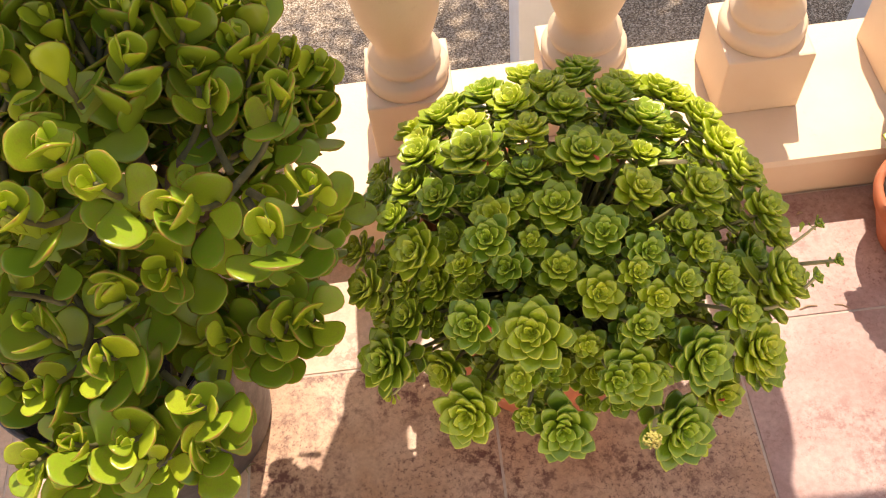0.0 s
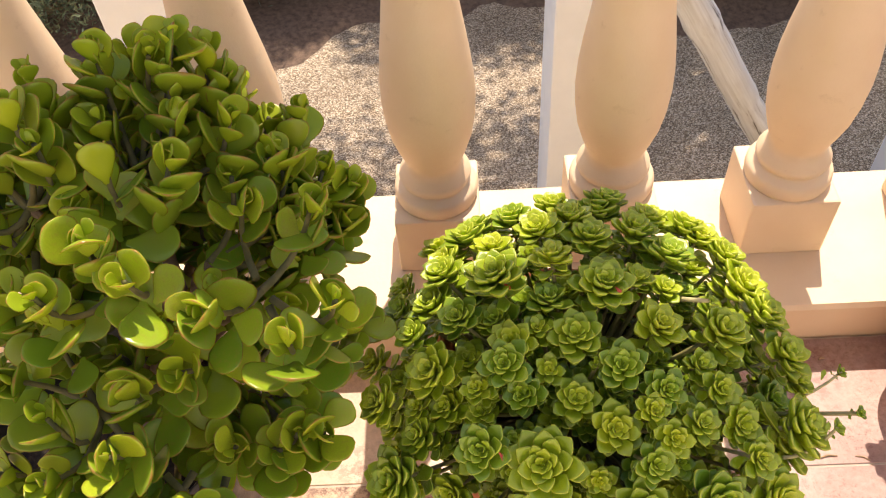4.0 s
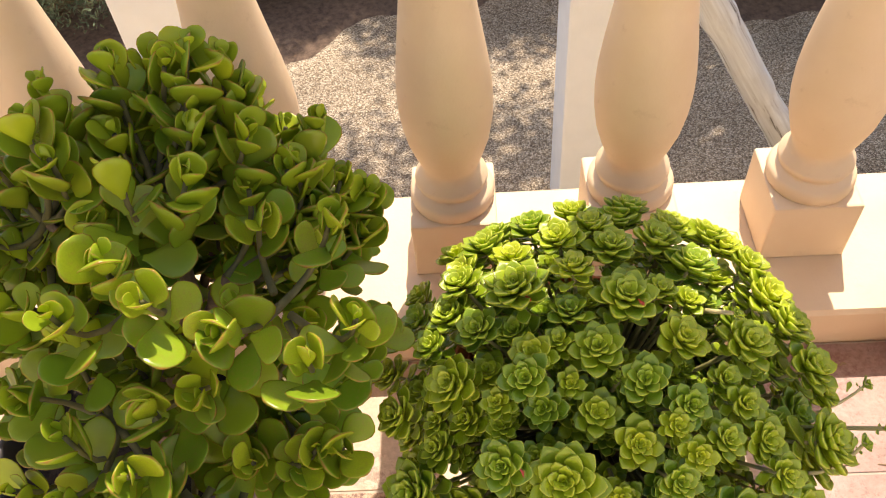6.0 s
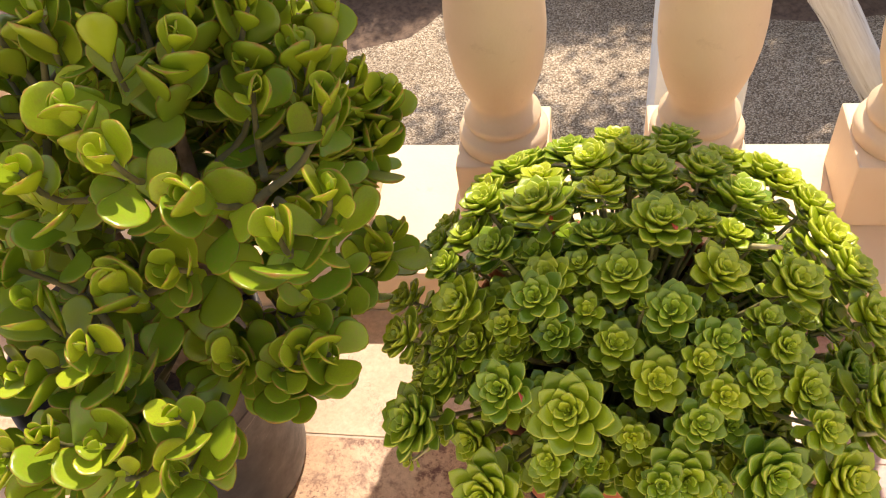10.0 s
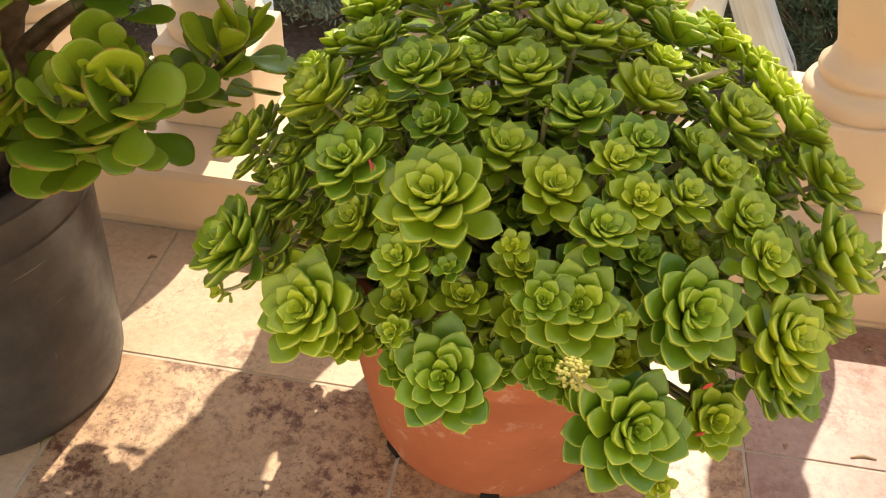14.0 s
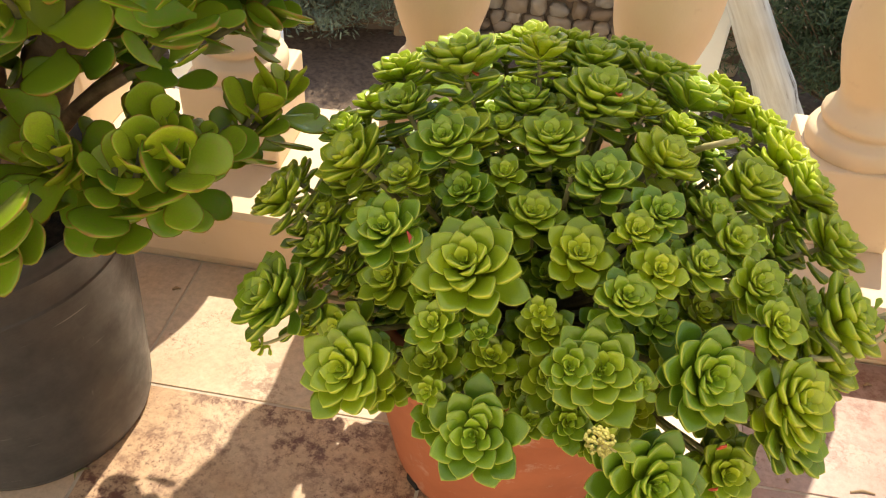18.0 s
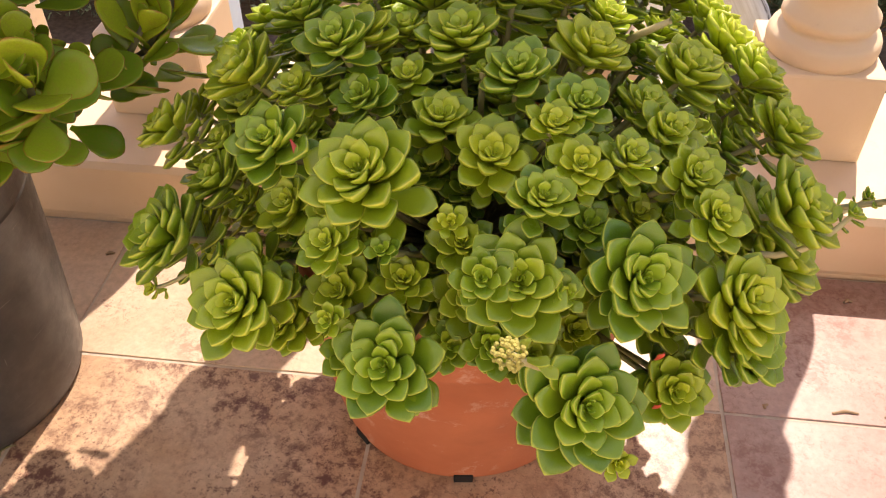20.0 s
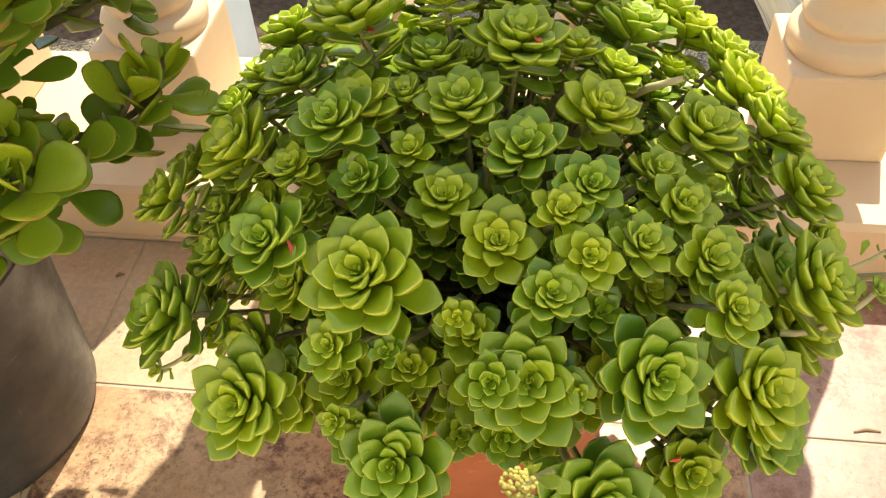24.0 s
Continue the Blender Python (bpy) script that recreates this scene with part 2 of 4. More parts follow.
def thing(name, at, label, category, group="", kind=""):
    ob = new(name)
    ob.location = at
    ob.empty_display_size = 0.05
    bpy.context.view_layer.update()
    return tagged(ob, label, category, group, kind)


def under(ob, parent):
    ob.parent = parent
    return ob


def box(lo, hi, bevel=0.0, bm=None):
    bm = bm or bmesh.new()
    made = bmesh.ops.create_cube(bm, size=1.0)["verts"]
    for v in made:
        v.co = Vector([lo[i] + (v.co[i] + 0.5) * (hi[i] - lo[i]) for i in range(3)])
    if bevel:
        edges = list({e for v in made for e in v.link_edges})
        bmesh.ops.bevel(bm, geom=edges, offset=bevel, segments=2, affect="EDGES", profile=0.6)
    return bm


def lathe(profile, segments=40, bm=None, wobble=0.0):
    """A turned body from rows of radius and height."""
    bm = bm or bmesh.new()
    rings = []
    for r, z in profile:
        ring = []
        for i in range(segments):
            a = 2 * math.pi * i / segments
            q = r * (1 + wobble * noise.noise(Vector((math.cos(a) * 1.5, math.sin(a) * 1.5, z * 9))))
            ring.append(bm.verts.new((q * math.cos(a), q * math.sin(a), z)))
        rings.append(ring)
    for a, b in zip(rings, rings[1:]):
        for i in range(segments):
            j = (i + 1) % segments
            bm.faces.new((a[i], a[j], b[j], b[i]))
    bm.faces.new(rings[-1])
    bm.faces.new(rings[0][::-1])
    return bm


def tube(points, radii, sides=8, bm=None):
    """A tapered round limb along points."""
    bm = bm or bmesh.new()
    pts = [Vector(p) for p in points]
    rings = []
    for i, p in enumerate(pts):
        d = (pts[min(i + 1, len(pts) - 1)] - pts[max(i - 1, 0)]).normalized()
        side = d.cross(Vector((0.3, 0.9, 0.31))).normalized()
        up = d.cross(side)
        rings.append([bm.verts.new(p + radii[i] * (math.cos(2 * math.pi * k / sides) * side + math.sin(2 * math.pi * k / sides) * up)) for k in range(sides)])
    for a, b in zip(rings, rings[1:]):
        for k in range(sides):
            j = (k + 1) % sides
            bm.faces.new((a[k], a[j], b[j], b[k]))
    bm.faces.new(rings[-1])
    bm.faces.new(rings[0][::-1])
    return bm


def smooth_path(a, b, c, n=7):
    """Points along a quadratic bend from a by b to c."""
    a, b, c = Vector(a), Vector(b), Vector(c)
    return [(1 - t) ** 2 * a + 2 * t * (1 - t) * b + t * t * c for t in (i / (n - 1) for i in range(n))]


# ---------------------------------------------------------------- floor and walls
TILE, X0, Y0 = 0.347, 0.124, 1.013
floor = part("floor", box((-4.2, -1.3, -0.12), (4.2, 1.226, -0.0013)), M_GROUT)
tagged(floor, "terrace floor of square stone-look tiles with pale grout", "floor", kind="structure")

plinth = bmesh.new()
profile = ((1.228, -1.17), (1.228, 0.004), (1.222, 0.014), (1.219, 0.040), (1.216, 0.089), (1.221, 0.097), (1.300, 0.100), (1.478, 0.100), (1.488, 0.092), (1.488, -1.17))
ends = [[plinth.verts.new((x, y, z)) for y, z in profile] for x in (-4.2, 4.2)]
for i in range(len(profile)):
    j = (i + 1) % len(profile)
    plinth.faces.new((ends[0][i], ends[0][j], ends[1][j], ends[1][i]))
plinth.faces.new(ends[0][::-1])
plinth.faces.new(ends[1])
plinth_ob = part("plinth_wall", plinth, M_CREAM)
tagged(plinth_ob, "low cream painted plinth carrying the balusters", "plinth", kind="structure")

# Assumed wall, never in view, set close to bounce sunlight onto the shaded fronts.
house = part("wall_house", box((-4.2, -1.5, -0.12), (4.2, -1.3, 2.8), 0.01), M_PLASTER)
tagged(house, "unseen plain pale plastered wall, added to bounce sun onto the terrace", "wall", kind="structure")


# ---------------------------------------------------------------- balusters
BASE, TOP_Z = 0.100, 0.212
FIRST_X, PITCH, ROW_Y = 0.058, 0.2595, 1.380
block = box((-0.063, -0.063, BASE), (0.063, 0.063, TOP_Z), 0.004)
turned = lathe([(0.059, TOP_Z - 0.004), (0.0612, TOP_Z + 0.0054), (0.0622, TOP_Z + 0.0118), (0.0615, TOP_Z + 0.0193), (0.0585, TOP_Z + 0.0257), (0.0500, TOP_Z + 0.0294),
                (0.0470, TOP_Z + 0.0326), (0.0505, TOP_Z + 0.0364), (0.0528, TOP_Z + 0.0417), (0.0520, TOP_Z + 0.0481), (0.044, TOP_Z + 0.0567), (0.0405, TOP_Z + 0.0685),
                (0.042, TOP_Z + 0.0770), (0.049, TOP_Z + 0.0963), (0.057, TOP_Z + 0.1231), (0.0618, TOP_Z + 0.1552), (0.0635, TOP_Z + 0.1872),
                (0.0622, TOP_Z + 0.2193), (0.058, TOP_Z + 0.2568), (0.051, TOP_Z + 0.3049), (0.0445, TOP_Z + 0.3531), (0.040, TOP_Z + 0.4012),
                (0.038, TOP_Z + 0.4387), (0.044, TOP_Z + 0.4547), (0.050, TOP_Z + 0.4655), (0.050, TOP_Z + 0.4783), (0.043, TOP_Z + 0.4901),
                (0.042, TOP_Z + 0.5029), (0.050, TOP_Z + 0.5564), (0.060, TOP_Z + 0.6313), (0.063, TOP_Z + 0.6848), (0.056, TOP_Z + 0.7490), (0.044, TOP_Z + 0.7918),
                (0.052, TOP_Z + 0.7850), (0.060, TOP_Z + 0.8000), (0.060, TOP_Z + 0.8220)], 48)
first = thing("baluster", (FIRST_X, ROW_Y, 0), "cream painted turned concrete baluster on the plinth", "baluster", "balusters of the balustrade")
part("base_block", block, M_CREAM, first)
part("shaft", turned, M_CREAM, first, smooth=True)
part("top_block", box((-0.063, -0.063, TOP_Z + 0.82), (0.063, 0.063, 1.132), 0.004), M_CREAM, first)
for k in (k for k in range(-16, 17) if k):
    copy_thing(first, pose(FIRST_X + PITCH * k, ROW_Y, 0))

rail = part("handrail", box((-4.2, 1.240, 1.13), (4.2, 1.442, 1.225), 0.012), M_CREAM)
tagged(rail, "cream painted handrail on top of the balusters", "handrail", kind="structure")


# ---------------------------------------------------------------- garden beyond
GROUND = -1.17
ground = bmesh.new()
bmesh.ops.create_grid(ground, x_segments=60, y_segments=60, size=1.0)
for v in ground.verts:
    v.co = Vector((v.co.x * 60, 5.0 + v.co.y * 60, GROUND))
ground_ob = part("ground", ground, M_GRAVEL)
tagged(ground_ob, "grey gravel ground of the garden", "gravel", kind="structure")


# At both sides the dark front reaches forward to stand in for shaded gravel.
bed = bmesh.new()
bmesh.ops.create_grid(bed, x_segments=120, y_segments=24, size=1.0)
for v in bed.verts:
    x, f = v.co.x * 4.0, (v.co.y + 1) / 2
    front = 3.76 - 0.22 * min(1.0, max(0.0, (x - 0.60) * 4)) - 0.14 * min(1.0, max(0.0, (-0.30 - x) * 4)) - 0.26 * min(1.0, max(0.0, (-0.50 - x) * 5)) + 0.04 * noise.noise(Vector((x * 1.3, 0, 0))) + 0.05 * noise.noise(Vector((x * 5, 2, 0)))
    v.co = Vector((x, front + f * (6.2 - front), GROUND - 0.004 + min(1.0, f * 9) * 0.035 + 0.012 * noise.noise(Vector((x * 6, f * 12, 0)))))
tagged(part("planting_bed", bed, M_BED, smooth=True), "dark brown earth of a planting bed below a stone wall, drawn forward at the sides for shaded gravel", "earth", kind="structure")


def pillar(x, y, w):
    ob = thing("pillar", (x, y, GROUND), "white painted square garden post standing in gravel", "post", "white posts")
    part("shaft", box((-w / 2, -w / 2, -0.02), (w / 2, w / 2, 2.2), 0.008), M_WHITE, ob)
    return ob


for x in (-0.725, 0.484, 1.693):
    pillar(x, 2.545, 0.25)

foot, tip = Vector((1.285, 2.53, GROUND)), Vector((0.268, 2.305, 0.55))
rows = [Vector((0.010 * noise.noise(Vector((i * 0.35, 0, 0))), 0.008 * noise.noise(Vector((0, i * 0.35, 2))), (tip - foot).length * i / 40)) for i in range(41)]
log = part("pole", tube(rows, [0.047 + 0.005 * noise.noise(Vector((i * 0.4, 3, 0))) + (0.004 if i in (14, 21, 30) else 0) for i in range(41)], 24), M_LOG, smooth=True)
log.matrix_basis = Matrix.Translation(foot) @ (tip - foot).to_track_quat("Z", "Y").to_matrix().to_4x4()
tagged(log, "weathered grey wooden pole leaning in the gravel", "pole")


def shrub(name, at, size, count, material, label, seed, fine=0.05):
    rng = random.Random(seed)
    ob = thing(name, at, label, "shrub")
    wood = bmesh.new()
    leaf = bmesh.new()
    for i in range(count):
        a, b = rng.uniform(0, 2 * math.pi), rng.uniform(0.1, 1.4)
        r = rng.uniform(0.35, 1.0)
        tip = Vector((size[0] * r * math.cos(a) * math.sin(b), size[1] * r * math.sin(a) * math.sin(b), size[2] * (0.15 + 0.85 * r * math.cos(b))))
        if i % 6 == 0:
            tube([(0, 0, 0), tip * 0.5 + Vector((0, 0, 0.02)), tip], [0.006, 0.004, 0.002], 5, wood)
        for k in range(30):
            p = tip + Vector((rng.gauss(0, 0.03), rng.gauss(0, 0.03), rng.gauss(0, 0.03)))
            d = Vector((rng.gauss(0, 1), rng.gauss(0, 1), rng.gauss(0.6, 1))).normalized()
            s = d.cross(Vector((rng.gauss(0, 1), rng.gauss(0, 1), rng.gauss(0, 1)))).normalized()
            q = fine * rng.uniform(0.5, 1.2)
            vs = [leaf.verts.new(p + c) for c in (Vector(), d * q * 0.5 + s * q * 0.10, d * q, d * q * 0.5 - s * q * 0.10)]
            leaf.faces.new(vs)
    part("stem", wood, M_BARK, ob)
    tagged(part("foliage", leaf, material, ob), kind="stuff")
    return ob


shrub("shrub", (-1.95, 3.95, GROUND), (0.75, 0.55, 0.75), 1700, M_HERB, "fine-leaved grey-green garden shrub on gravel", 3, 0.032)
shrub("shrub", (-0.95, 4.10, GROUND), (0.55, 0.40, 0.70), 900, M_GREY_SHRUB, "grey-green leafy shrub beside a stone wall", 4, 0.042)
shrub("shrub", (1.52, 3.98, GROUND), (0.85, 0.46, 0.98), 1700, M_SHRUB, "dense dark green needle-leaved shrub behind the wooden pole", 5, 0.036)

rng = random.Random(8)
stone_wall = part("wall_stones", box((-1.8, 4.17, GROUND - 0.02), (1.05, 4.47, GROUND + 0.60)), M_MORTAR)
tagged(stone_wall, "dry stone garden wall of rounded tan stones", "stone wall", kind="structure")
z = GROUND + 0.04
while z < GROUND + 0.58:
    x = -0.60 + rng.uniform(0, 0.08)
    row = rng.uniform(0.030, 0.052)
    while x < 1.0:
        w, h = row * rng.uniform(0.75, 1.5), row * rng.uniform(0.75, 1.1)
        bm = bmesh.new()
        bmesh.ops.create_icosphere(bm, subdivisions=3, radius=1.0)
        for v in bm.verts:
            c = Vector([math.copysign(abs(q) ** 0.75, q) for q in v.co])
            c *= 1 + 0.30 * noise.noise(v.co * 1.4 + Vector((x * 9, z * 9, 0))) + 0.06 * noise.noise(v.co * 5 + Vector((x, 0, z)))
            v.co = Vector((c.x * w * 0.92, c.y * 0.05, c.z * h))
        st = part("stone", bm, M_STONE, stone_wall, smooth=True)
        st.matrix_basis = Matrix.Translation((x + w, 4.175 + rng.uniform(-0.012, 0.012), z + rng.uniform(-0.008, 0.008))) @ Matrix.Rotation(rng.gauss(0, 0.10), 4, "Y")
        x += 2 * w + 0.002
    z += row * 1.75

rock = bmesh.new()
bmesh.ops.create_icosphere(rock, subdivisions=4, radius=1.0)
for v in rock.verts:
    c = Vector([math.copysign(abs(q) ** 0.6, q) for q in v.co])
    c *= 1 + 0.18 * noise.noise(v.co * 2.2) + 0.10 * noise.noise(v.co * 6)
    v.co = Vector((c.x * 0.085, c.y * 0.07, 0.15 + c.z * 0.17))
rock_ob = part("rock", rock, M_PALE, smooth=False)
rock_ob.location = (-0.235, 3.98, GROUND)
tagged(rock_ob, "pale grey rough upright rock before the stone wall", "rock")


# A tree out of view, added only for the shade its crown casts.
def shade_tree(at, crown, radius, count, seed):
    rng = random.Random(seed)
    ob = thing("tree", at, "unseen tall tree with small leaves, added to shade the gravel", "tree")
    a, c = Vector((0, 0, -0.03)), Vector(crown) - Vector(at)
    part("trunk", tube(smooth_path(a, (0.05, 0.05, c.z * 0.5), c, 9), [0.09, 0.085, 0.08, 0.075, 0.07, 0.06, 0.05, 0.04, 0.02], 12), M_BARK, ob, smooth=True)
    tips = []
    for i in range(60):
        d = Vector((rng.gauss(0, 1), rng.gauss(0, 1), rng.gauss(0, 0.7))).normalized() * rng.uniform(0.3, 1.0)
        tips.append(c + Vector((d.x * radius[0], d.y * radius[1], d.z * radius[2])))
    for p in tips[::4]:
        part("limb", tube(smooth_path(c - Vector((0, 0, 0.3)), c.lerp(p, 0.4), p), [0.02, 0.018, 0.015, 0.012, 0.009, 0.006, 0.003], 6), M_BARK, ob)
    leaf = bmesh.new()
    for i in range(count):
        p = rng.choice(tips) + Vector((rng.gauss(0, 0.10), rng.gauss(0, 0.10), rng.gauss(0, 0.08)))
        d = Vector((rng.gauss(0, 1), rng.gauss(0, 1), rng.gauss(0, 0.5))).normalized()
        s = d.cross(Vector((rng.gauss(0, 1), rng.gauss(0, 1), rng.gauss(0, 1)))).normalized()
        q = rng.uniform(0.04, 0.085)
        leaf.faces.new([leaf.verts.new(p + k) for k in (Vector(), d * q * 0.5 + s * q * 0.25, d * q, d * q * 0.5 - s * q * 0.25)])
    tagged(part("crown", leaf, M_SHRUB, ob), kind="stuff")


shade_tree((2.1, 5.6, GROUND), (1.55, 4.95, 2.25), (0.75, 0.90, 0.5), 14000, 41)
shade_tree((2.6, 4.9, GROUND), (1.66, 4.0, 2.3), (0.60, 0.62, 0.4), 12000, 42)
shade_tree((0.2, 5.9, GROUND), (0.40, 4.70, 2.35), (0.65, 0.60, 0.4), 1500, 43)
# Dense unseen crowns, added to keep the far gravel and bed in shade.
shade_tree((-0.9, 6.4, GROUND), (-0.75, 6.05, 2.3), (0.85, 0.50, 0.45), 11000, 44)
shade_tree((0.7, 6.5, GROUND), (0.60, 6.15, 2.3), (0.85, 0.50, 0.45), 11000, 45)
shade_tree((2.2, 6.5, GROUND), (1.95, 6.05, 2.3), (0.85, 0.55, 0.45), 11000, 46)


# ---------------------------------------------------------------- leaves
def leaf_shape(stations, thick, cup, bend, age, tint, sides=10):
    """Vertices, faces and leaf colours of a fleshy leaf along +x, one long. stations: rows of length and half width."""
    verts, faces, cols = [], [], []
    for u, hw in stations:
        for k in range(sides):
            a = 2 * math.pi * k / sides
            y, t = hw * math.cos(a), math.sin(a)
            th = thick * min(1.0, hw / 0.2 + 0.15) * (0.45 if t > 0 else 1.0)
            e = abs(math.cos(a))
            verts.append((u, y, t * th + cup * abs(y) ** 1.5 * 1.75 + bend * u * u))
            cols.append((age, max(e ** 4, max(0.0, (u - 0.84) / 0.16)), tint, 1.0))
    n = len(stations)
    for i in range(n - 1):
        for k in range(sides):
            j = (k + 1) % sides
            faces.append((i * sides + k, i * sides + j, (i + 1) * sides + j, (i + 1) * sides + k))
    faces.append(tuple(range((n - 1) * sides, n * sides)))
    return verts, faces, cols


def leaf_mesh(name, pieces, material):
    """One mesh from rows of a leaf shape and its matrix."""
    verts, faces, cols = [], [], []
    for (v, f, c), m in pieces:
        o = len(verts)
        verts += [tuple(m @ Vector(p)) for p in v]
        faces += [tuple(o + i for i in q) for q in f]
        cols += c
    me = bpy.data.meshes.new(name)
    me.from_pydata(verts, [], faces)
    ca = me.color_attributes.new("leaf", "FLOAT_COLOR", "POINT")
    ca.data.foreach_set("color", [x for c in cols for x in c])
    me.materials.append(material)
    me.polygons.foreach_set("use_smooth", [True] * len(me.polygons))
    me.update()
    return me


ROS_STATIONS = ((0.0, 0.085), (0.20, 0.122), (0.40, 0.188), (0.56, 0.250), (0.68, 0.284), (0.78, 0.262), (0.86, 0.196), (0.93, 0.112), (0.975, 0.042), (1.0, 0.002))
ROS_COARSE = ((0.0, 0.09), (0.38, 0.182), (0.67, 0.284), (0.82, 0.232), (0.93, 0.112), (1.0, 0.004))
AGES, TINTS = 6, (0.0, 0.35, 0.65, 1.0)
ROS_LEAF = {(i, k): leaf_shape(ROS_STATIONS, 0.120, 0.34 + 0.12 * i / (AGES - 1), 0.04 + 0.08 * i / (AGES - 1), i / (AGES - 1), tint) for i in range(AGES) for k, tint in enumerate(TINTS)}
ROS_FAR = {(i, k): leaf_shape(ROS_COARSE, 0.120, 0.34 + 0.12 * i / (AGES - 1), 0.04 + 0.08 * i / (AGES - 1), i / (AGES - 1), tint, 6) for i in range(AGES) for k, tint in enumerate(TINTS)}
ROS_LEAF_MESH = {key: leaf_mesh("leaf", [(shape, Matrix())], M_ROS) for key, shape in ROS_LEAF.items()}


def rosette_leaves(r, rng, count):
    """Rows of age and pose of the leaves of a rosette of radius r that faces +z, the lowest first, the six of the bud last."""
    rows, wide = [], 1.0 + 0.16 * max(0.0, min(1.0, (0.040 - r) / 0.025))
    for i in range(7 if r > 0.014 else 2):
        length = r * rng.uniform(0.70, 0.94)
        m = Matrix.Rotation(i * 2.4 + rng.gauss(0, 0.25), 4, "Z") @ Matrix.Translation((0.04 * r, 0, -r * (0.98 - 0.09 * i + rng.uniform(-0.05, 0.05)))) @ Matrix.Rotation(-radians(rng.uniform(-6, 24)), 4, "Y")
        rows.append((0, m @ Matrix.Diagonal((length, length, length, 1.0))))
    for i in range(count - 6):
        f = i / (count - 7)
        length = r * (1.05 - 0.34 * f - 0.32 * f * f) * rng.uniform(0.93, 1.05)
        lift = radians(20 + 36 * f + rng.gauss(0, 4))
        turn = i * radians(137.508) + rng.gauss(0, 0.10)
        m = Matrix.Rotation(turn, 4, "Z") @ Matrix.Translation((0.07 * r * (1 - f), 0, r * (-0.36 + 0.36 * f))) @ Matrix.Rotation(-lift, 4, "Y") @ Matrix.Rotation(rng.gauss(0, 0.12), 4, "X")
        m = m @ Matrix.Diagonal((length, length * wide * rng.uniform(0.94, 1.06), length, 1.0))
        rows.append((min(AGES - 1, max(0, int(round((0.12 + 0.88 * f + rng.gauss(0, 0.10)) * (AGES - 1))))), m))
    for i in range(6):
        length = r * (0.26 - 0.028 * i)
        m = Matrix.Rotation(i * radians(137.508) + 0.6, 4, "Z") @ Matrix.Translation((0.015 * r, 0, r * (0.02 + 0.028 * i))) @ Matrix.Rotation(-radians(40 + 7 * i + rng.gauss(0, 5)), 4, "Y")
        rows.append((AGES - 3 if i % 2 else AGES - 2, m @ Matrix.Diagonal((length, length * 0.95, length, 1.0))))
    return rows


def facing(n, spin):
    """A turn that brings +z to n."""
    return Vector(n).to_track_quat("Z", "Y").to_matrix().to_4x4() @ Matrix.Rotation(spin, 4, "Z")


class RosettePlant:
    """A potted mound of rosettes about a heart point."""

    def __init__(self, ob, heart, root, seed):
        self.ob, self.heart, self.root = ob, Vector(heart), Vector(root)
        self.rng = random.Random(seed)
        self.base = ob.location.copy()
        self.heads = []

    def rosette(self, x, y, z, r, split=None, up=0.0, stem=True, tint=None, far=False):
        rng = self.rng
        p = Vector((x, y, z))
        self.heads.append((p, r))
        split = r >= 0.026 and not far if split is None else split
        n = p - self.heart
        n = Vector((n.x * 0.8, n.y * 0.8, n.z + 0.09 + up))
        n = (n.normalized() + Vector((rng.gauss(0, 0.08), rng.gauss(0, 0.08), rng.gauss(0, 0.08)))).normalized()
        m = Matrix.Translation(p - n * r * 0.10 - self.base) @ facing(n, rng.uniform(0, 6.28))
        r *= 1.05
        tint = rng.choice((0, 1, 1, 2, 2, 3)) if tint is None else tint
        rows = rosette_leaves(r, rng, max(16, min(35, int(11 + r * 560))))
        shapes = ROS_FAR if far else ROS_LEAF
        bud = rows[-6:] if split else rows
        head = new("rosette", leaf_mesh("rosette", [(shapes[a, tint], q) for a, q in bud], M_ROS))
        for a, q in rows[:-6] if split else ():
            lf = new("leaf", ROS_LEAF_MESH[a, tint])
            lf.parent = head
            lf.matrix_basis = q
        head.parent = self.ob
        head.matrix_basis = m
        if stem:
            back = p - n * r * 0.3
            mid = back.lerp(self.root, 0.45) - n * 0.03
            pts = [m.inverted() @ (q - self.base) for q in smooth_path(back, mid, self.root, 6)]
            under(part("stem", tube(pts, [0.0022, 0.0023, 0.0025, 0.0027, 0.0030, 0.0034], 6), M_STEM, None, smooth=True), head)
        return head


# ---------------------------------------------------------------- rosette mound in the terracotta pot
POT = Vector((0.207, 1.028, 0.0))
mound = thing("potted_rosette_plant", POT, "dense mound of green succulent rosettes in a terracotta pot", "potted plant", "potted plants")
clay = lathe([(0.116, 0.0), (0.122, 0.003), (0.1255, 0.009), (0.1285, 0.028), (0.138, 0.083), (0.147, 0.138), (0.153, 0.182), (0.157, 0.185), (0.159, 0.192), (0.162, 0.247),
              (0.1597, 0.256), (0.1535, 0.257), (0.1493, 0.247), (0.145, 0.212), (0.10, 0.207)], 72, wobble=0.010)
pot = part("pot", clay, M_TERRA, mound, "terracotta pot with lime stains", smooth=True)
# Drain holes as solid blocks, the shade inside them put into a near-black colour.
M_HOLE_SHADE = plain("hole_shade", (0.008, 0.006, 0.005), (0.02, 0.015, 0.012), 40, 0.95)
for a in (-84, -135, -33, 18, 70, 122, 174):
    c, s = math.cos(radians(a)), math.sin(radians(a))
    hole = part("drain_hole", box((-0.009, -0.003, 0.0), (0.009, 0.003, 0.011), 0.001), M_HOLE_SHADE, pot)
    hole.matrix_basis = Matrix.Translation((0.1240 * c, 0.1240 * s, 0.002)) @ Matrix.Rotation(radians(a + 90), 4, "Z")
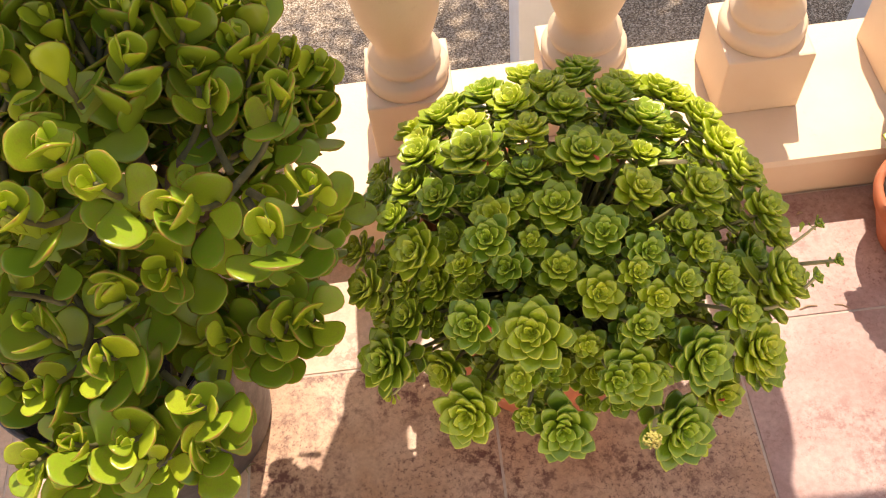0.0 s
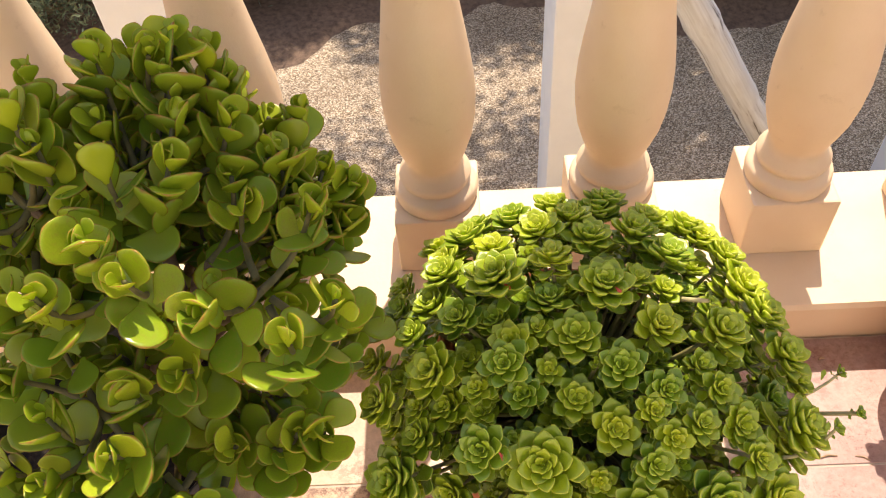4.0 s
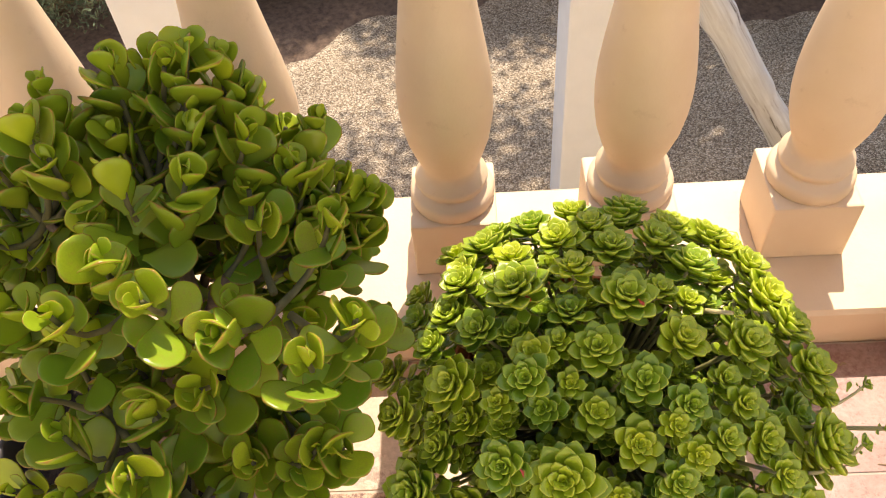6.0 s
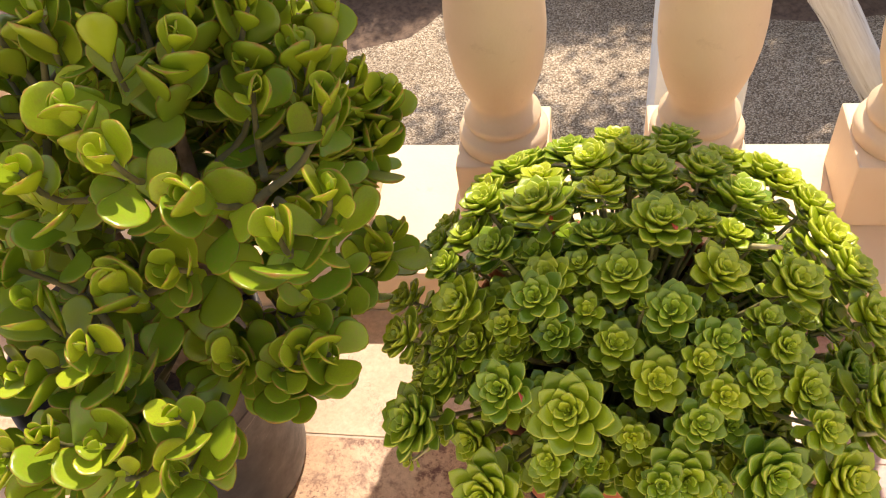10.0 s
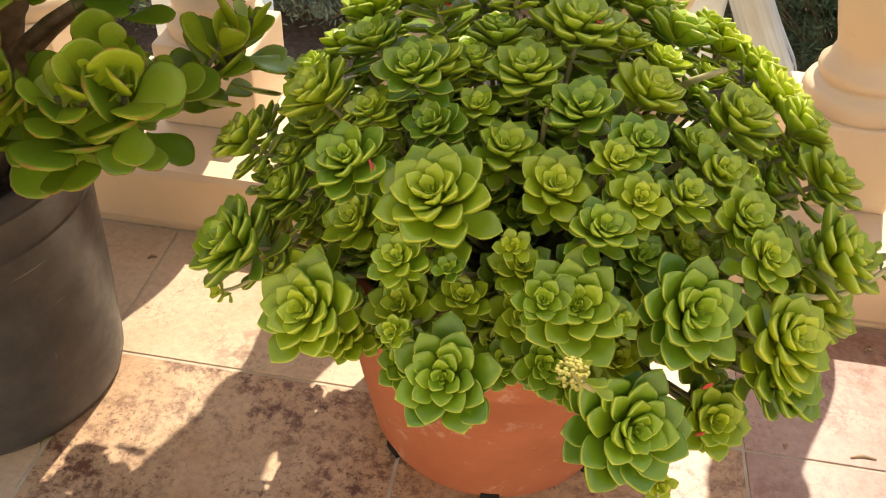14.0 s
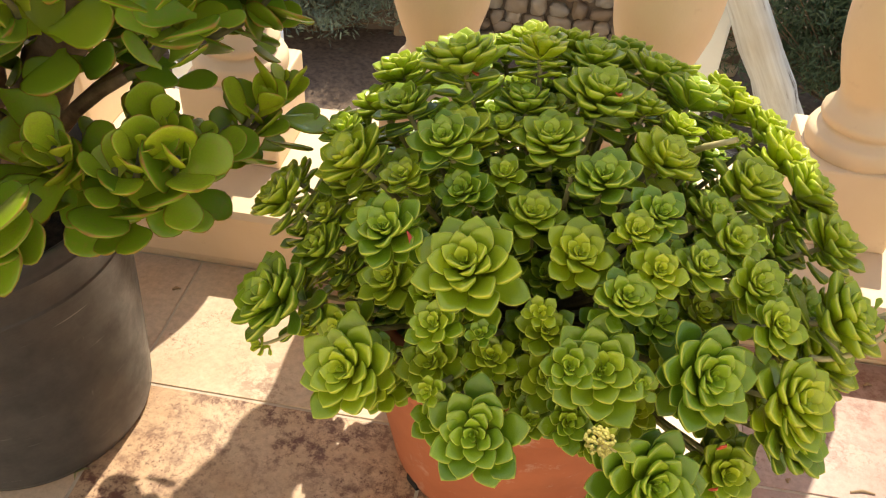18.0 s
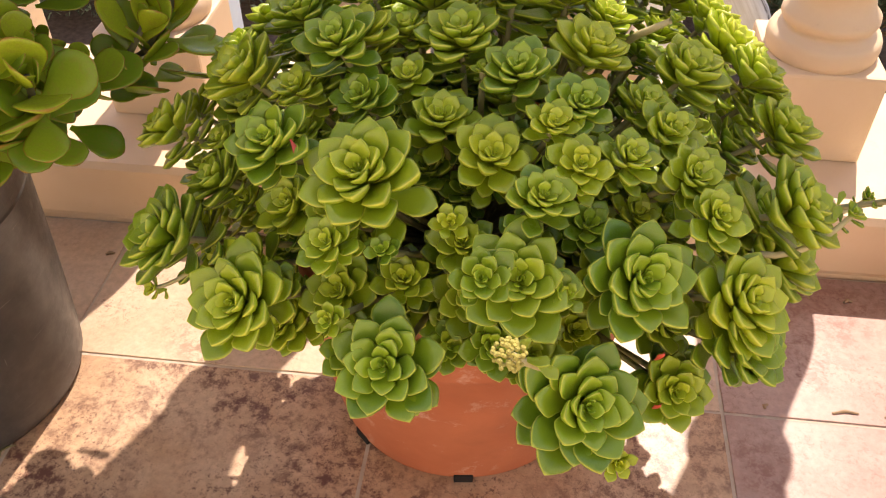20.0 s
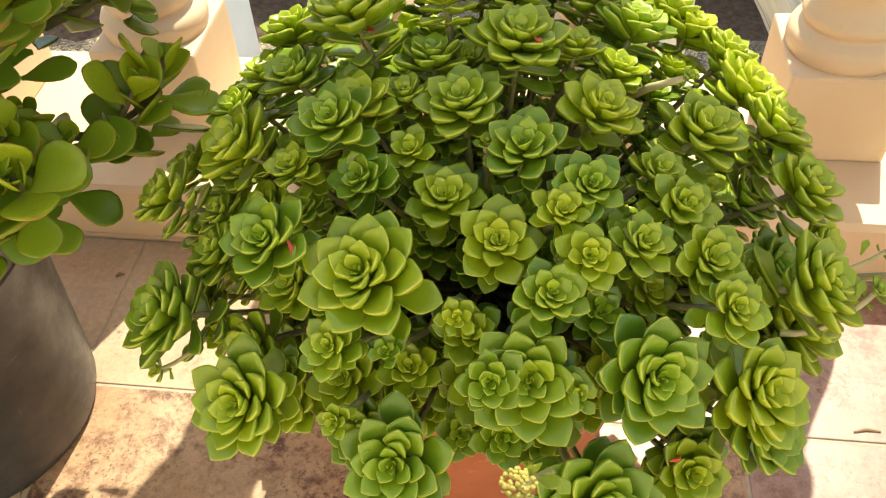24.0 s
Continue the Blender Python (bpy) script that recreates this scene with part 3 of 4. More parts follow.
part("soil", lathe([(0.144, 0.203), (0.144, 0.224), (0.06, 0.232), (0.01, 0.234)], 32, wobble=0.03), M_SOIL, mound, smooth=True)

plant = RosettePlant(mound, (0.216, 0.995, 0.220), (0.216, 1.006, 0.214), 11)
ros = plant.rosette
# large front heads, leaf by leaf
ros(0.162, 0.841, 0.408, 0.040)
ros(0.092, 0.794, 0.341, 0.036)
ros(0.183, 0.775, 0.320, 0.037, tint=0)
ros(0.256, 0.807, 0.365, 0.036)
ros(0.325, 0.813, 0.368, 0.037)
ros(0.389, 0.824, 0.348, 0.034)
ros(0.298, 0.762, 0.316, 0.040, tint=0)
ros(0.105, 0.855, 0.415, 0.029)
ros(0.236, 0.798, 0.374, 0.020)
ros(0.011, 0.872, 0.320, 0.038, tint=0)
ros(0.147, 0.809, 0.381, 0.020)
ros(0.057, 0.949, 0.404, 0.032)
# middle heads
ros(-0.001, 0.940, 0.362, 0.029)
ros(0.148, 0.915, 0.410, 0.023)
ros(0.104, 0.923, 0.410, 0.020)
ros(0.131, 0.931, 0.441, 0.027)
ros(0.140, 0.964, 0.431, 0.026)
ros(0.182, 1.011, 0.435, 0.026)
ros(0.205, 0.968, 0.431, 0.030)
ros(0.176, 0.939, 0.413, 0.018)
ros(0.200, 0.912, 0.401, 0.026)
ros(0.246, 0.932, 0.427, 0.028)
ros(0.294, 0.984, 0.417, 0.031)
ros(0.285, 0.907, 0.421, 0.023)
ros(0.270, 0.887, 0.418, 0.019)
ros(0.235, 0.879, 0.398, 0.028)
ros(0.286, 0.861, 0.409, 0.020)
ros(0.266, 0.840, 0.401, 0.023)
ros(0.316, 0.879, 0.404, 0.022)
ros(0.343, 0.916, 0.399, 0.023)
ros(0.329, 0.944, 0.401, 0.021)
ros(0.356, 0.882, 0.391, 0.024)
ros(0.366, 0.848, 0.389, 0.022)
ros(0.427, 0.889, 0.368, 0.035)
ros(0.430, 0.971, 0.372, 0.030)
ros(0.360, 0.983, 0.405, 0.032)
ros(0.400, 1.049, 0.390, 0.034)
ros(0.428, 1.025, 0.367, 0.024)
# crown heads
ros(0.127, 1.029, 0.457, 0.036)
ros(0.239, 1.019, 0.446, 0.035)
ros(0.187, 1.046, 0.463, 0.024)
ros(0.177, 1.100, 0.443, 0.028)
ros(0.249, 1.153, 0.409, 0.029)
ros(0.318, 1.074, 0.424, 0.031)
ros(0.277, 1.038, 0.428, 0.021)
ros(0.306, 1.030, 0.417, 0.021)
ros(0.232, 1.090, 0.439, 0.028)
ros(0.365, 1.116, 0.397, 0.029)
ros(0.308, 1.135, 0.410, 0.028)
ros(0.111, 1.150, 0.393, 0.028)
ros(0.128, 1.090, 0.427, 0.027)
ros(0.064, 1.159, 0.348, 0.025)
ros(0.071, 1.064, 0.420, 0.026)
ros(0.087, 1.001, 0.423, 0.026)
ros(0.036, 1.008, 0.387, 0.023)
ros(0.021, 1.062, 0.356, 0.025)
for x, y, z in ((0.072, 1.091, 0.402), (0.058, 1.039, 0.399), (0.098, 1.127, 0.403), (0.152, 1.149, 0.408), (0.202, 1.162, 0.410), (0.266, 1.171, 0.406),
                (0.349, 1.131, 0.401), (0.389, 1.090, 0.392), (0.415, 1.018, 0.386), (0.288, 1.107, 0.426), (0.215, 1.127, 0.430)):
    ros(x, y, z, 0.029)
# flanks
ros(-0.013, 1.008, 0.331, 0.025)
ros(0.039, 0.937, 0.353, 0.017)
ros(0.060, 0.913, 0.320, 0.016)
ros(0.017, 1.127, 0.311, 0.026)
ros(0.357, 0.807, 0.282, 0.026)
ros(0.420, 0.854, 0.276, 0.024)
ros(0.431, 0.900, 0.316, 0.037)
ros(0.459, 0.977, 0.308, 0.027)
ros(0.441, 1.069, 0.321, 0.027)
ros(0.404, 1.131, 0.332, 0.027)
ros(0.326, 1.191, 0.352, 0.028)
ros(0.227, 1.211, 0.347, 0.028)
ros(0.134, 1.200, 0.334, 0.027)
ros(0.038, 0.890, 0.279, 0.020)
ros(0.039, 0.913, 0.339, 0.026)
ros(0.050, 0.973, 0.363, 0.026)
ros(0.022, 0.992, 0.319, 0.026)
ros(0.058, 0.942, 0.288, 0.026)
ros(0.070, 0.863, 0.303, 0.027)
ros(0.102, 0.882, 0.346, 0.027)
ros(0.037, 1.044, 0.317, 0.026)
ros(0.101, 0.834, 0.280, 0.026)
ros(0.144, 0.832, 0.320, 0.027)
ros(0.392, 0.917, 0.339, 0.028)
ros(0.401, 0.990, 0.343, 0.028)
ros(0.382, 0.866, 0.315, 0.027)
ros(0.421, 0.927, 0.276, 0.027)
ros(0.375, 1.040, 0.357, 0.028)
ros(0.351, 0.846, 0.303, 0.026)
ros(0.416, 1.053, 0.326, 0.027)
ros(0.227, 0.833, 0.323, 0.027)
ros(0.267, 0.820, 0.289, 0.026)
ros(0.310, 0.843, 0.337, 0.026)
ros(0.362, 0.825, 0.272, 0.029, tint=0)
ros(0.398, 0.817, 0.316, 0.030, tint=0)
# small offsets
ros(0.177, 0.814, 0.374, 0.012)
ros(0.149, 0.787, 0.341, 0.012)
ros(0.214, 0.835, 0.380, 0.013)
ros(0.283, 0.802, 0.363, 0.012)
ros(0.321, 0.753, 0.278, 0.013)
ros(0.012, 0.842, 0.296, 0.010, stem=False)
part("shoot", tube(smooth_path(Vector((0.012, 0.843, 0.295)) - POT, Vector((0.024, 0.851, 0.290)) - POT, Vector((0.039, 0.868, 0.299)) - POT), [0.0015] * 7, 6), M_SHOOT, mound, smooth=True)
for x, y, z in ((0.214, 0.872, 0.274), (0.254, 0.868, 0.270), (0.173, 0.867, 0.270), (0.297, 0.869, 0.261), (0.131, 0.872, 0.266), (0.236, 0.855, 0.308)):
    ros(x, y, z, 0.024)
ros(0.223, 0.939, 0.421, 0.009)
ros(0.481, 0.900, 0.370, 0.010)
# heads that close the gaps of the dome, set a little lower, and shaded ones inside it
fill = random.Random(21)
DOME, SPREAD = Vector((0.219, 0.998, 0.236)), Vector((0.222, 0.215, 0.195))
added = 0
for i in range(4000):
    a, b = fill.uniform(0, 2 * math.pi), math.acos(fill.uniform(0.02, 1.0))
    k, r = fill.uniform(0.92, 1.03), fill.uniform(0.017, 0.028)
    p = DOME + k * Vector((SPREAD.x * math.cos(a) * math.sin(b), SPREAD.y * math.sin(a) * math.sin(b), SPREAD.z * math.cos(b)))
    if added < 75 and (p.z > 0.285 or p.y > 0.93) and min((p - q).length - 0.72 * (r + other_r) for q, other_r in plant.heads) > 0:
        ros(*p, r, up=0.05, tint=fill.choice((0, 0, 1, 2)))
        added += 1
for i in range(110):
    a, b = fill.uniform(0, 2 * math.pi), math.acos(fill.uniform(0.0, 1.0))
    k = fill.uniform(0.60, 0.78)
    p = DOME + k * Vector((SPREAD.x * math.cos(a) * math.sin(b), SPREAD.y * math.sin(a) * math.sin(b), SPREAD.z * math.cos(b)))
    ros(*p, fill.uniform(0.022, 0.030), tint=0, far=True)


def single_leaf(at, direction, length, width, material, name, label, parent, base):
    v, f, c = leaf_shape(ROS_STATIONS, 0.10, 0.4, 0.1, 0.5, 0.5)
    ob = new(name, leaf_mesh(name, [((v, f, c), Matrix.Diagonal((length, width, length, 1)))], material))
    ob.parent = parent
    ob.matrix_basis = Matrix.Translation(Vector(at) - base) @ Vector(direction).to_track_quat("X", "Z").to_matrix().to_4x4()
    ob["label"] = label
    return ob


for at, d in (((0.248, 1.009, 0.450), (0.3, -1, 0.3)), ((0.137, 1.025, 0.444), (0.6, -1, 0.1)), ((0.121, 0.850, 0.420), (0.5, -0.6, -0.6)),
              ((0.334, 0.781, 0.339), (0.3, -0.5, 0.9)), ((0.339, 0.779, 0.299), (0.2, -0.5, 0.7))):
    single_leaf(at, d, 0.012, 0.008, M_RED, "withered_leaf", "small red withered leaf", mound, POT)

head = bmesh.new()
for i in range(70):
    a = fill.uniform(0, 6.28)
    r = 0.0095 * math.sqrt(fill.random())
    m = Matrix.Translation((r * math.cos(a), r * math.sin(a), 0.006 * math.sqrt(max(0, 1 - (r / 0.0105) ** 2)) + fill.uniform(-0.001, 0.002)))
    bmesh.ops.create_icosphere(head, subdivisions=1, radius=fill.uniform(0.0012, 0.0021), matrix=m)
dry = part("flower_head", head, M_DRY, mound, "yellowish dried flower cluster")
dry.matrix_basis = Matrix.Translation(Vector((0.254, 0.735, 0.386)) - POT) @ facing((0, -0.6, 0.7), 0) @ Matrix.Diagonal((0.848, 0.845, 0.753, 1))
part("flower_stem", tube(smooth_path(Vector((0.255, 0.737, 0.383)) - POT, Vector((0.266, 0.757, 0.353)) - POT, Vector((0.283, 0.795, 0.303)) - POT), [0.0024] * 7, 6), M_SHOOT, mound, smooth=True)
for at, d in (((0.260, 0.749, 0.371), (0.1, -0.3, 0.9)), ((0.262, 0.751, 0.365), (0.8, -0.5, 0.3)), ((0.268, 0.760, 0.353), (0.7, -0.6, -0.1))):
    single_leaf(at, d, 0.016, 0.016, M_ROS, "bract", "yellowish bract", mound, POT)
part("shoot", tube([Vector(p) - POT for p in ((0.309, 1.038, 0.381), (0.325, 1.022, 0.405), (0.343, 1.003, 0.427))], [0.003, 0.0028, 0.0022], 7), M_SHOOT, mound, "pale bare flower shoot", smooth=True)
ros(0.346, 1.000, 0.432, 0.008, stem=False)
for ax, ay, az, bx, by, bz in ((0.200, -0.075, 0.292, 0.302, -0.042, 0.304), (0.195, -0.160, 0.345, 0.249, -0.140, 0.367)):
    part("shoot", tube(smooth_path((ax, ay, az), ((ax + bx) / 2, ay, az - 0.004), (bx, by, bz)), [0.0022, 0.0021, 0.002, 0.002, 0.0019, 0.0018, 0.0016], 6), M_SHOOT, mound, smooth=True)
    for k in range(4):
        t = 0.4 + 0.18 * k
        p = Vector((ax, ay, az)).lerp(Vector((bx, by, bz)), t) + POT
        single_leaf(p, (0.4, 0.8 * (-1) ** k, 0.5), 0.012, 0.010, M_ROS, "shoot_leaf", "", mound, POT)
    ros(bx + POT.x, by + POT.y, bz, 0.010, stem=False)


# ---------------------------------------------------------------- jade plant in the black pot
JP = Vector((-0.316, 0.968, 0.0))
jade = thing("potted_jade_plant", JP, "bushy jade plant with thick oval leaves in a black plastic pot", "potted plant", "potted plants")
shell = lathe([(0.1161, 0.0000), (0.1230, 0.0031), (0.1255, 0.0105), (0.1272, 0.0316), (0.1334, 0.1264), (0.1386, 0.2339), (0.1392, 0.2351), (0.1383, 0.2366), (0.1390, 0.2391), (0.1406, 0.2718),
               (0.1418, 0.2731), (0.1408, 0.2745), (0.1417, 0.2771), (0.1425, 0.2913), (0.1415, 0.2945), (0.1389, 0.2950), (0.1365, 0.2919), (0.1358, 0.2760), (0.1321, 0.2318), (0.1062, 0.2265)], 96, wobble=0.005)
part("pot", shell, M_BLACK, jade, "scuffed black plastic nursery pot", smooth=True)
part("soil", lathe([(0.131, 0.232), (0.131, 0.258), (0.08, 0.265), (0.01, 0.268)], 36, wobble=0.03), M_SOIL, jade, smooth=True)

JADE_STATIONS = ((0.0, 0.06), (0.09, 0.085), (0.20, 0.160), (0.35, 0.270), (0.50, 0.355), (0.66, 0.395), (0.80, 0.360), (0.91, 0.250), (0.975, 0.115), (1.0, 0.025))
JADE_LEAF = [leaf_shape(JADE_STATIONS, 0.066, c, b, 0.5, t, 12) for c, b, t in ((0.08, 0.12, 0.22), (0.17, 0.10, 0.6), (0.12, -0.08, 0.05), (0.18, 0.04, 0.95), (0.07, 0.05, 0.40))]
JADE_LEAF_MESH = [leaf_mesh("leaf", [(s, Matrix())], M_JADE) for s in JADE_LEAF]
jr = random.Random(31)
HEART = Vector((-0.235, 1.025, 0.402))
FORKS = [Vector(p) for p in ((-0.198, 0.947, 0.396), (-0.136, 1.030, 0.419), (-0.177, 1.098, 0.477), (-0.301, 0.955, 0.419), (-0.343, 1.056, 0.460), (-0.237, 1.002, 0.504), (-0.103, 0.934, 0.454), (-0.131, 0.979, 0.556), (-0.079, 0.944, 0.557), (-0.182, 0.956, 0.582), (-0.193, 1.049, 0.599), (-0.286, 1.016, 0.600), (-0.225, 0.868, 0.495))]


# rows of length, flare and height on the shoot, from the old leaves to the young ones
OPEN_SPRIG = ((0.036, 82, -0.064), (0.044, 72, -0.050), (0.048, 62, -0.036), (0.046, 52, -0.022), (0.039, 43, -0.008), (0.027, 33, 0.004), (0.013, 20, 0.012))
TIGHT_SPRIG = ((0.038, 74, -0.088), (0.044, 60, -0.066), (0.046, 48, -0.045), (0.044, 38, -0.025), (0.036, 30, -0.007), (0.026, 20, 0.007), (0.014, 10, 0.016))
TRUNK_MID, TRUNK_FRONT = Vector((-0.205, 0.978, 0.405)), Vector((0.60, -0.66, 0.45)).normalized()


def jade_tip(x, y, z, size=1.0, split=False, droop=0.0):
    p = Vector((x, y, z))
    away = p - TRUNK_MID
    along = away.dot(TRUNK_FRONT)
    if not split and along > 0 and (away - TRUNK_FRONT * along).length < 0.075:
        return  # the open space before the trunk
    n = p - HEART
    n.z = n.z * 0.7 + 0.38 - droop + (0.16 if y < 0.88 else 0.0)
    n = (n.normalized() + Vector((jr.gauss(0, 0.18), jr.gauss(0, 0.18), jr.gauss(0, 0.14)))).normalized()
    m = Matrix.Translation(p - n * 0.022 * size - JP) @ facing(n, jr.uniform(0, 6.28))
    rows = []
    low = z < 0.47
    size *= 0.95 if low else 1.0
    for level, (length, flare, up) in enumerate(OPEN_SPRIG if low else TIGHT_SPRIG):
        for k in range(2):
            s = 1.02 * size * length * jr.uniform(0.70, 1.18)
            turn = level * math.pi / 2 + k * math.pi + jr.gauss(0, 0.38)
            tilt = radians(90 - flare + jr.gauss(0, 17))
            q = Matrix.Rotation(turn, 4, "Z") @ Matrix.Translation((0.003, 0, up * size)) @ Matrix.Rotation(-tilt, 4, "Y") @ Matrix.Rotation(jr.gauss(0, 0.25), 4, "X")
            shape = jr.choice((0, 2, 4) if level < 2 else (0, 1, 4) if level < 4 else (1, 3))
            rows.append((shape, q @ Matrix.Diagonal((s, s * jr.uniform(0.9, 1.08), s, 1))))
    if split:
        head = new("sprig", leaf_mesh("sprig", [(JADE_LEAF[a], q) for a, q in rows[-2:]], M_JADE))
        for a, q in rows[:-2]:
            lf = new("leaf", JADE_LEAF_MESH[a])
            lf.parent, lf.matrix_basis = head, q
    else:
        head = new("sprig", leaf_mesh("sprig", [(JADE_LEAF[a], q) for a, q in rows], M_JADE))
    head.parent, head.matrix_basis = jade, m
    fork = min(FORKS, key=lambda f: (f - p).length + (0.2 if f.z > z else 0))
    knee = p - n * 0.09 * size
    end = knee + (fork - knee) * min(1.0, 0.07 / (fork - knee).length)
    pts = [m.inverted() @ (q - JP) for q in smooth_path(p - n * 0.01, knee, end, 6)]
    under(part("twig", tube(pts, [0.0022, 0.0024, 0.0026, 0.003, 0.0034, 0.004], 7), M_SPRIG, None, smooth=True), head)


# tips on the side that faces the terrace
jade_tip(-0.178, 0.903, 0.688, split=True)
jade_tip(-0.084, 0.992, 0.625, split=True)
jade_tip(-0.040, 0.863, 0.607, split=True)
jade_tip(-0.104, 0.873, 0.629, split=True)
jade_tip(-0.155, 0.885, 0.660, split=True)
jade_tip(-0.026, 0.985, 0.627, split=True)
jade_tip(0.001, 0.885, 0.627, 0.9, split=True)
jade_tip(-0.180, 0.849, 0.562, split=True)
jade_tip(-0.187, 0.798, 0.547, split=True)
jade_tip(-0.128, 0.912, 0.408, 0.9, split=True)
jade_tip(-0.062, 0.912, 0.438, split=True)
jade_tip(-0.058, 0.863, 0.455, split=True, droop=0.1)
jade_tip(-0.047, 0.941, 0.413, split=True, droop=0.08)
jade_tip(-0.035, 0.862, 0.448, split=True, droop=0.05)
jade_tip(-0.026, 1.011, 0.411, split=True)
jade_tip(-0.094, 0.967, 0.415, split=True)
jade_tip(-0.116, 0.850, 0.452, split=True, droop=0.12)
jade_tip(-0.075, 0.851, 0.440, split=True, droop=0.15)
jade_tip(-0.229, 0.753, 0.495, split=True)
jade_tip(-0.124, 0.772, 0.503, split=True)
jade_tip(-0.184, 0.750, 0.488, split=True)
jade_tip(-0.198, 0.814, 0.469, split=True)
jade_tip(-0.142, 0.863, 0.437, split=True)
jade_tip(-0.012, 1.034, 0.417, split=True)
jade_tip(-0.034, 1.108, 0.524, split=True)
jade_tip(-0.067, 1.127, 0.543, split=True)
jade_tip(-0.283, 0.751, 0.454, split=True)
jade_tip(-0.226, 0.734, 0.456, split=True)
jade_tip(-0.168, 0.737, 0.459, split=True)
jade_tip(-0.127, 0.746, 0.454, split=True)
jade_tip(-0.201, 0.780, 0.444, split=True)
# the rest of the crown
jade_tip(-0.139, 1.104, 0.720)
jade_tip(-0.162, 1.099, 0.705)
jade_tip(-0.119, 1.116, 0.694)
jade_tip(-0.212, 1.104, 0.707)
jade_tip(-0.009, 1.097, 0.534)
jade_tip(-0.021, 1.130, 0.505)
jade_tip(-0.015, 1.072, 0.506)
jade_tip(-0.034, 1.095, 0.560)
for x, y, z in ((-0.140, 0.865, 0.554), (-0.205, 0.889, 0.495), (-0.236, 0.829, 0.452), (-0.089, 0.878, 0.522), (-0.163, 0.828, 0.480),
                (-0.231, 0.889, 0.642), (-0.120, 0.947, 0.569), (-0.255, 0.794, 0.511), (-0.060, 0.922, 0.493), (-0.285, 0.863, 0.559), (-0.328, 0.896, 0.520),
                (-0.274, 1.093, 0.698), (-0.212, 1.104, 0.707), (-0.149, 1.084, 0.693), (-0.305, 1.021, 0.684), (-0.262, 1.030, 0.714), (-0.109, 1.108, 0.662),
                (-0.337, 1.063, 0.667), (-0.192, 1.147, 0.678), (-0.358, 0.983, 0.621), (-0.326, 0.971, 0.650), (-0.080, 1.122, 0.610), (-0.040, 1.076, 0.523)):
    jade_tip(x, y, z, jr.uniform(0.92, 1.05))
jade_tip(-0.136, 1.006, 0.667)
jade_tip(-0.212, 1.058, 0.671)
jade_tip(-0.155, 1.121, 0.645)
jade_tip(-0.098, 1.065, 0.657)
jade_tip(-0.231, 0.990, 0.630)
jade_tip(-0.251, 0.842, 0.543)
jade_tip(-0.357, 1.041, 0.529)
jade_tip(-0.241, 1.003, 0.697)
jade_tip(-0.185, 1.133, 0.681)
jade_tip(-0.109, 1.142, 0.631)
jade_tip(-0.311, 1.036, 0.564)
jade_tip(-0.197, 1.096, 0.664)
jade_tip(-0.131, 1.098, 0.642)
jade_tip(-0.074, 1.059, 0.617)
jade_tip(-0.264, 1.064, 0.670)
jade_tip(-0.235, 1.129, 0.637)
jade_tip(-0.139, 1.055, 0.676)
jade_tip(-0.190, 1.002, 0.679)
jade_tip(-0.060, 1.104, 0.577)
jade_tip(-0.049, 1.053, 0.564)
jade_tip(-0.285, 0.922, 0.604)
jade_tip(-0.307, 0.815, 0.494)
jade_tip(-0.296, 1.085, 0.656)
jade_tip(-0.268, 0.790, 0.425, droop=0.15)
jade_tip(-0.176, 0.803, 0.415, droop=0.15)
jade_tip(-0.101, 0.820, 0.457)
jade_tip(-0.080, 1.032, 0.564)
jade_tip(-0.065, 0.956, 0.526)
jade_tip(-0.142, 0.868, 0.502)
for i in range(14):
    jade_tip(jr.uniform(-0.30, -0.05), jr.uniform(0.99, 1.15), jr.uniform(0.55, 0.65), jr.uniform(0.9, 1.05))
for i in range(62):
    a, b = jr.uniform(0, 2 * math.pi), jr.uniform(0.25, 1.75)
    q = jr.uniform(0.55, 1.0)
    x, y, z = -0.27 + 0.24 * q * math.cos(a) * math.sin(b), 1.05 + 0.16 * q * math.sin(a) * math.sin(b), 0.46 + 0.19 * q * math.cos(b)
    if (x < -0.22 or y > 1.08 or z > 0.60 or q < 0.88) and not (x > -0.21 and z < 0.47):
        jade_tip(x, y, z, jr.uniform(0.85, 1.0))

STUMP = Vector((-0.268, 0.972, 0.243)) - JP
bole = [(-0.269, 0.974, 0.212), (-0.263, 0.971, 0.264), (-0.242, 0.972, 0.326), (-0.214, 0.979, 0.388), (-0.189, 0.976, 0.433), (-0.160, 0.974, 0.473), (-0.137, 0.976, 0.530)]
ringed = []
for k in range(37):
    a, f = divmod(k / 6, 1)
    a = min(int(a), 5)
    ringed.append((Vector(bole[a]).lerp(Vector(bole[a + 1]), k / 6 - a) - JP, 0.030 - 0.0004 * k + (0.0012 if k % 3 == 0 else 0)))
part("trunk", tube([p for p, r in ringed], [r for p, r in ringed], 16), M_BARK, jade, "thick brown ringed trunk", smooth=True)
for f in FORKS:
    start = Vector((-0.174, 0.975, 0.454)) - JP if f.z > 0.54 else STUMP + Vector((0.01, 0, 0.05))
    mid = start.lerp(f - JP, 0.5) + Vector((0, 0, 0.03 if f.z < 0.54 else -0.01))
    part("branch", tube(smooth_path(start, mid, f - JP), [0.010, 0.009, 0.008, 0.007, 0.006, 0.005, 0.004], 9), M_BARK, jade, smooth=True)


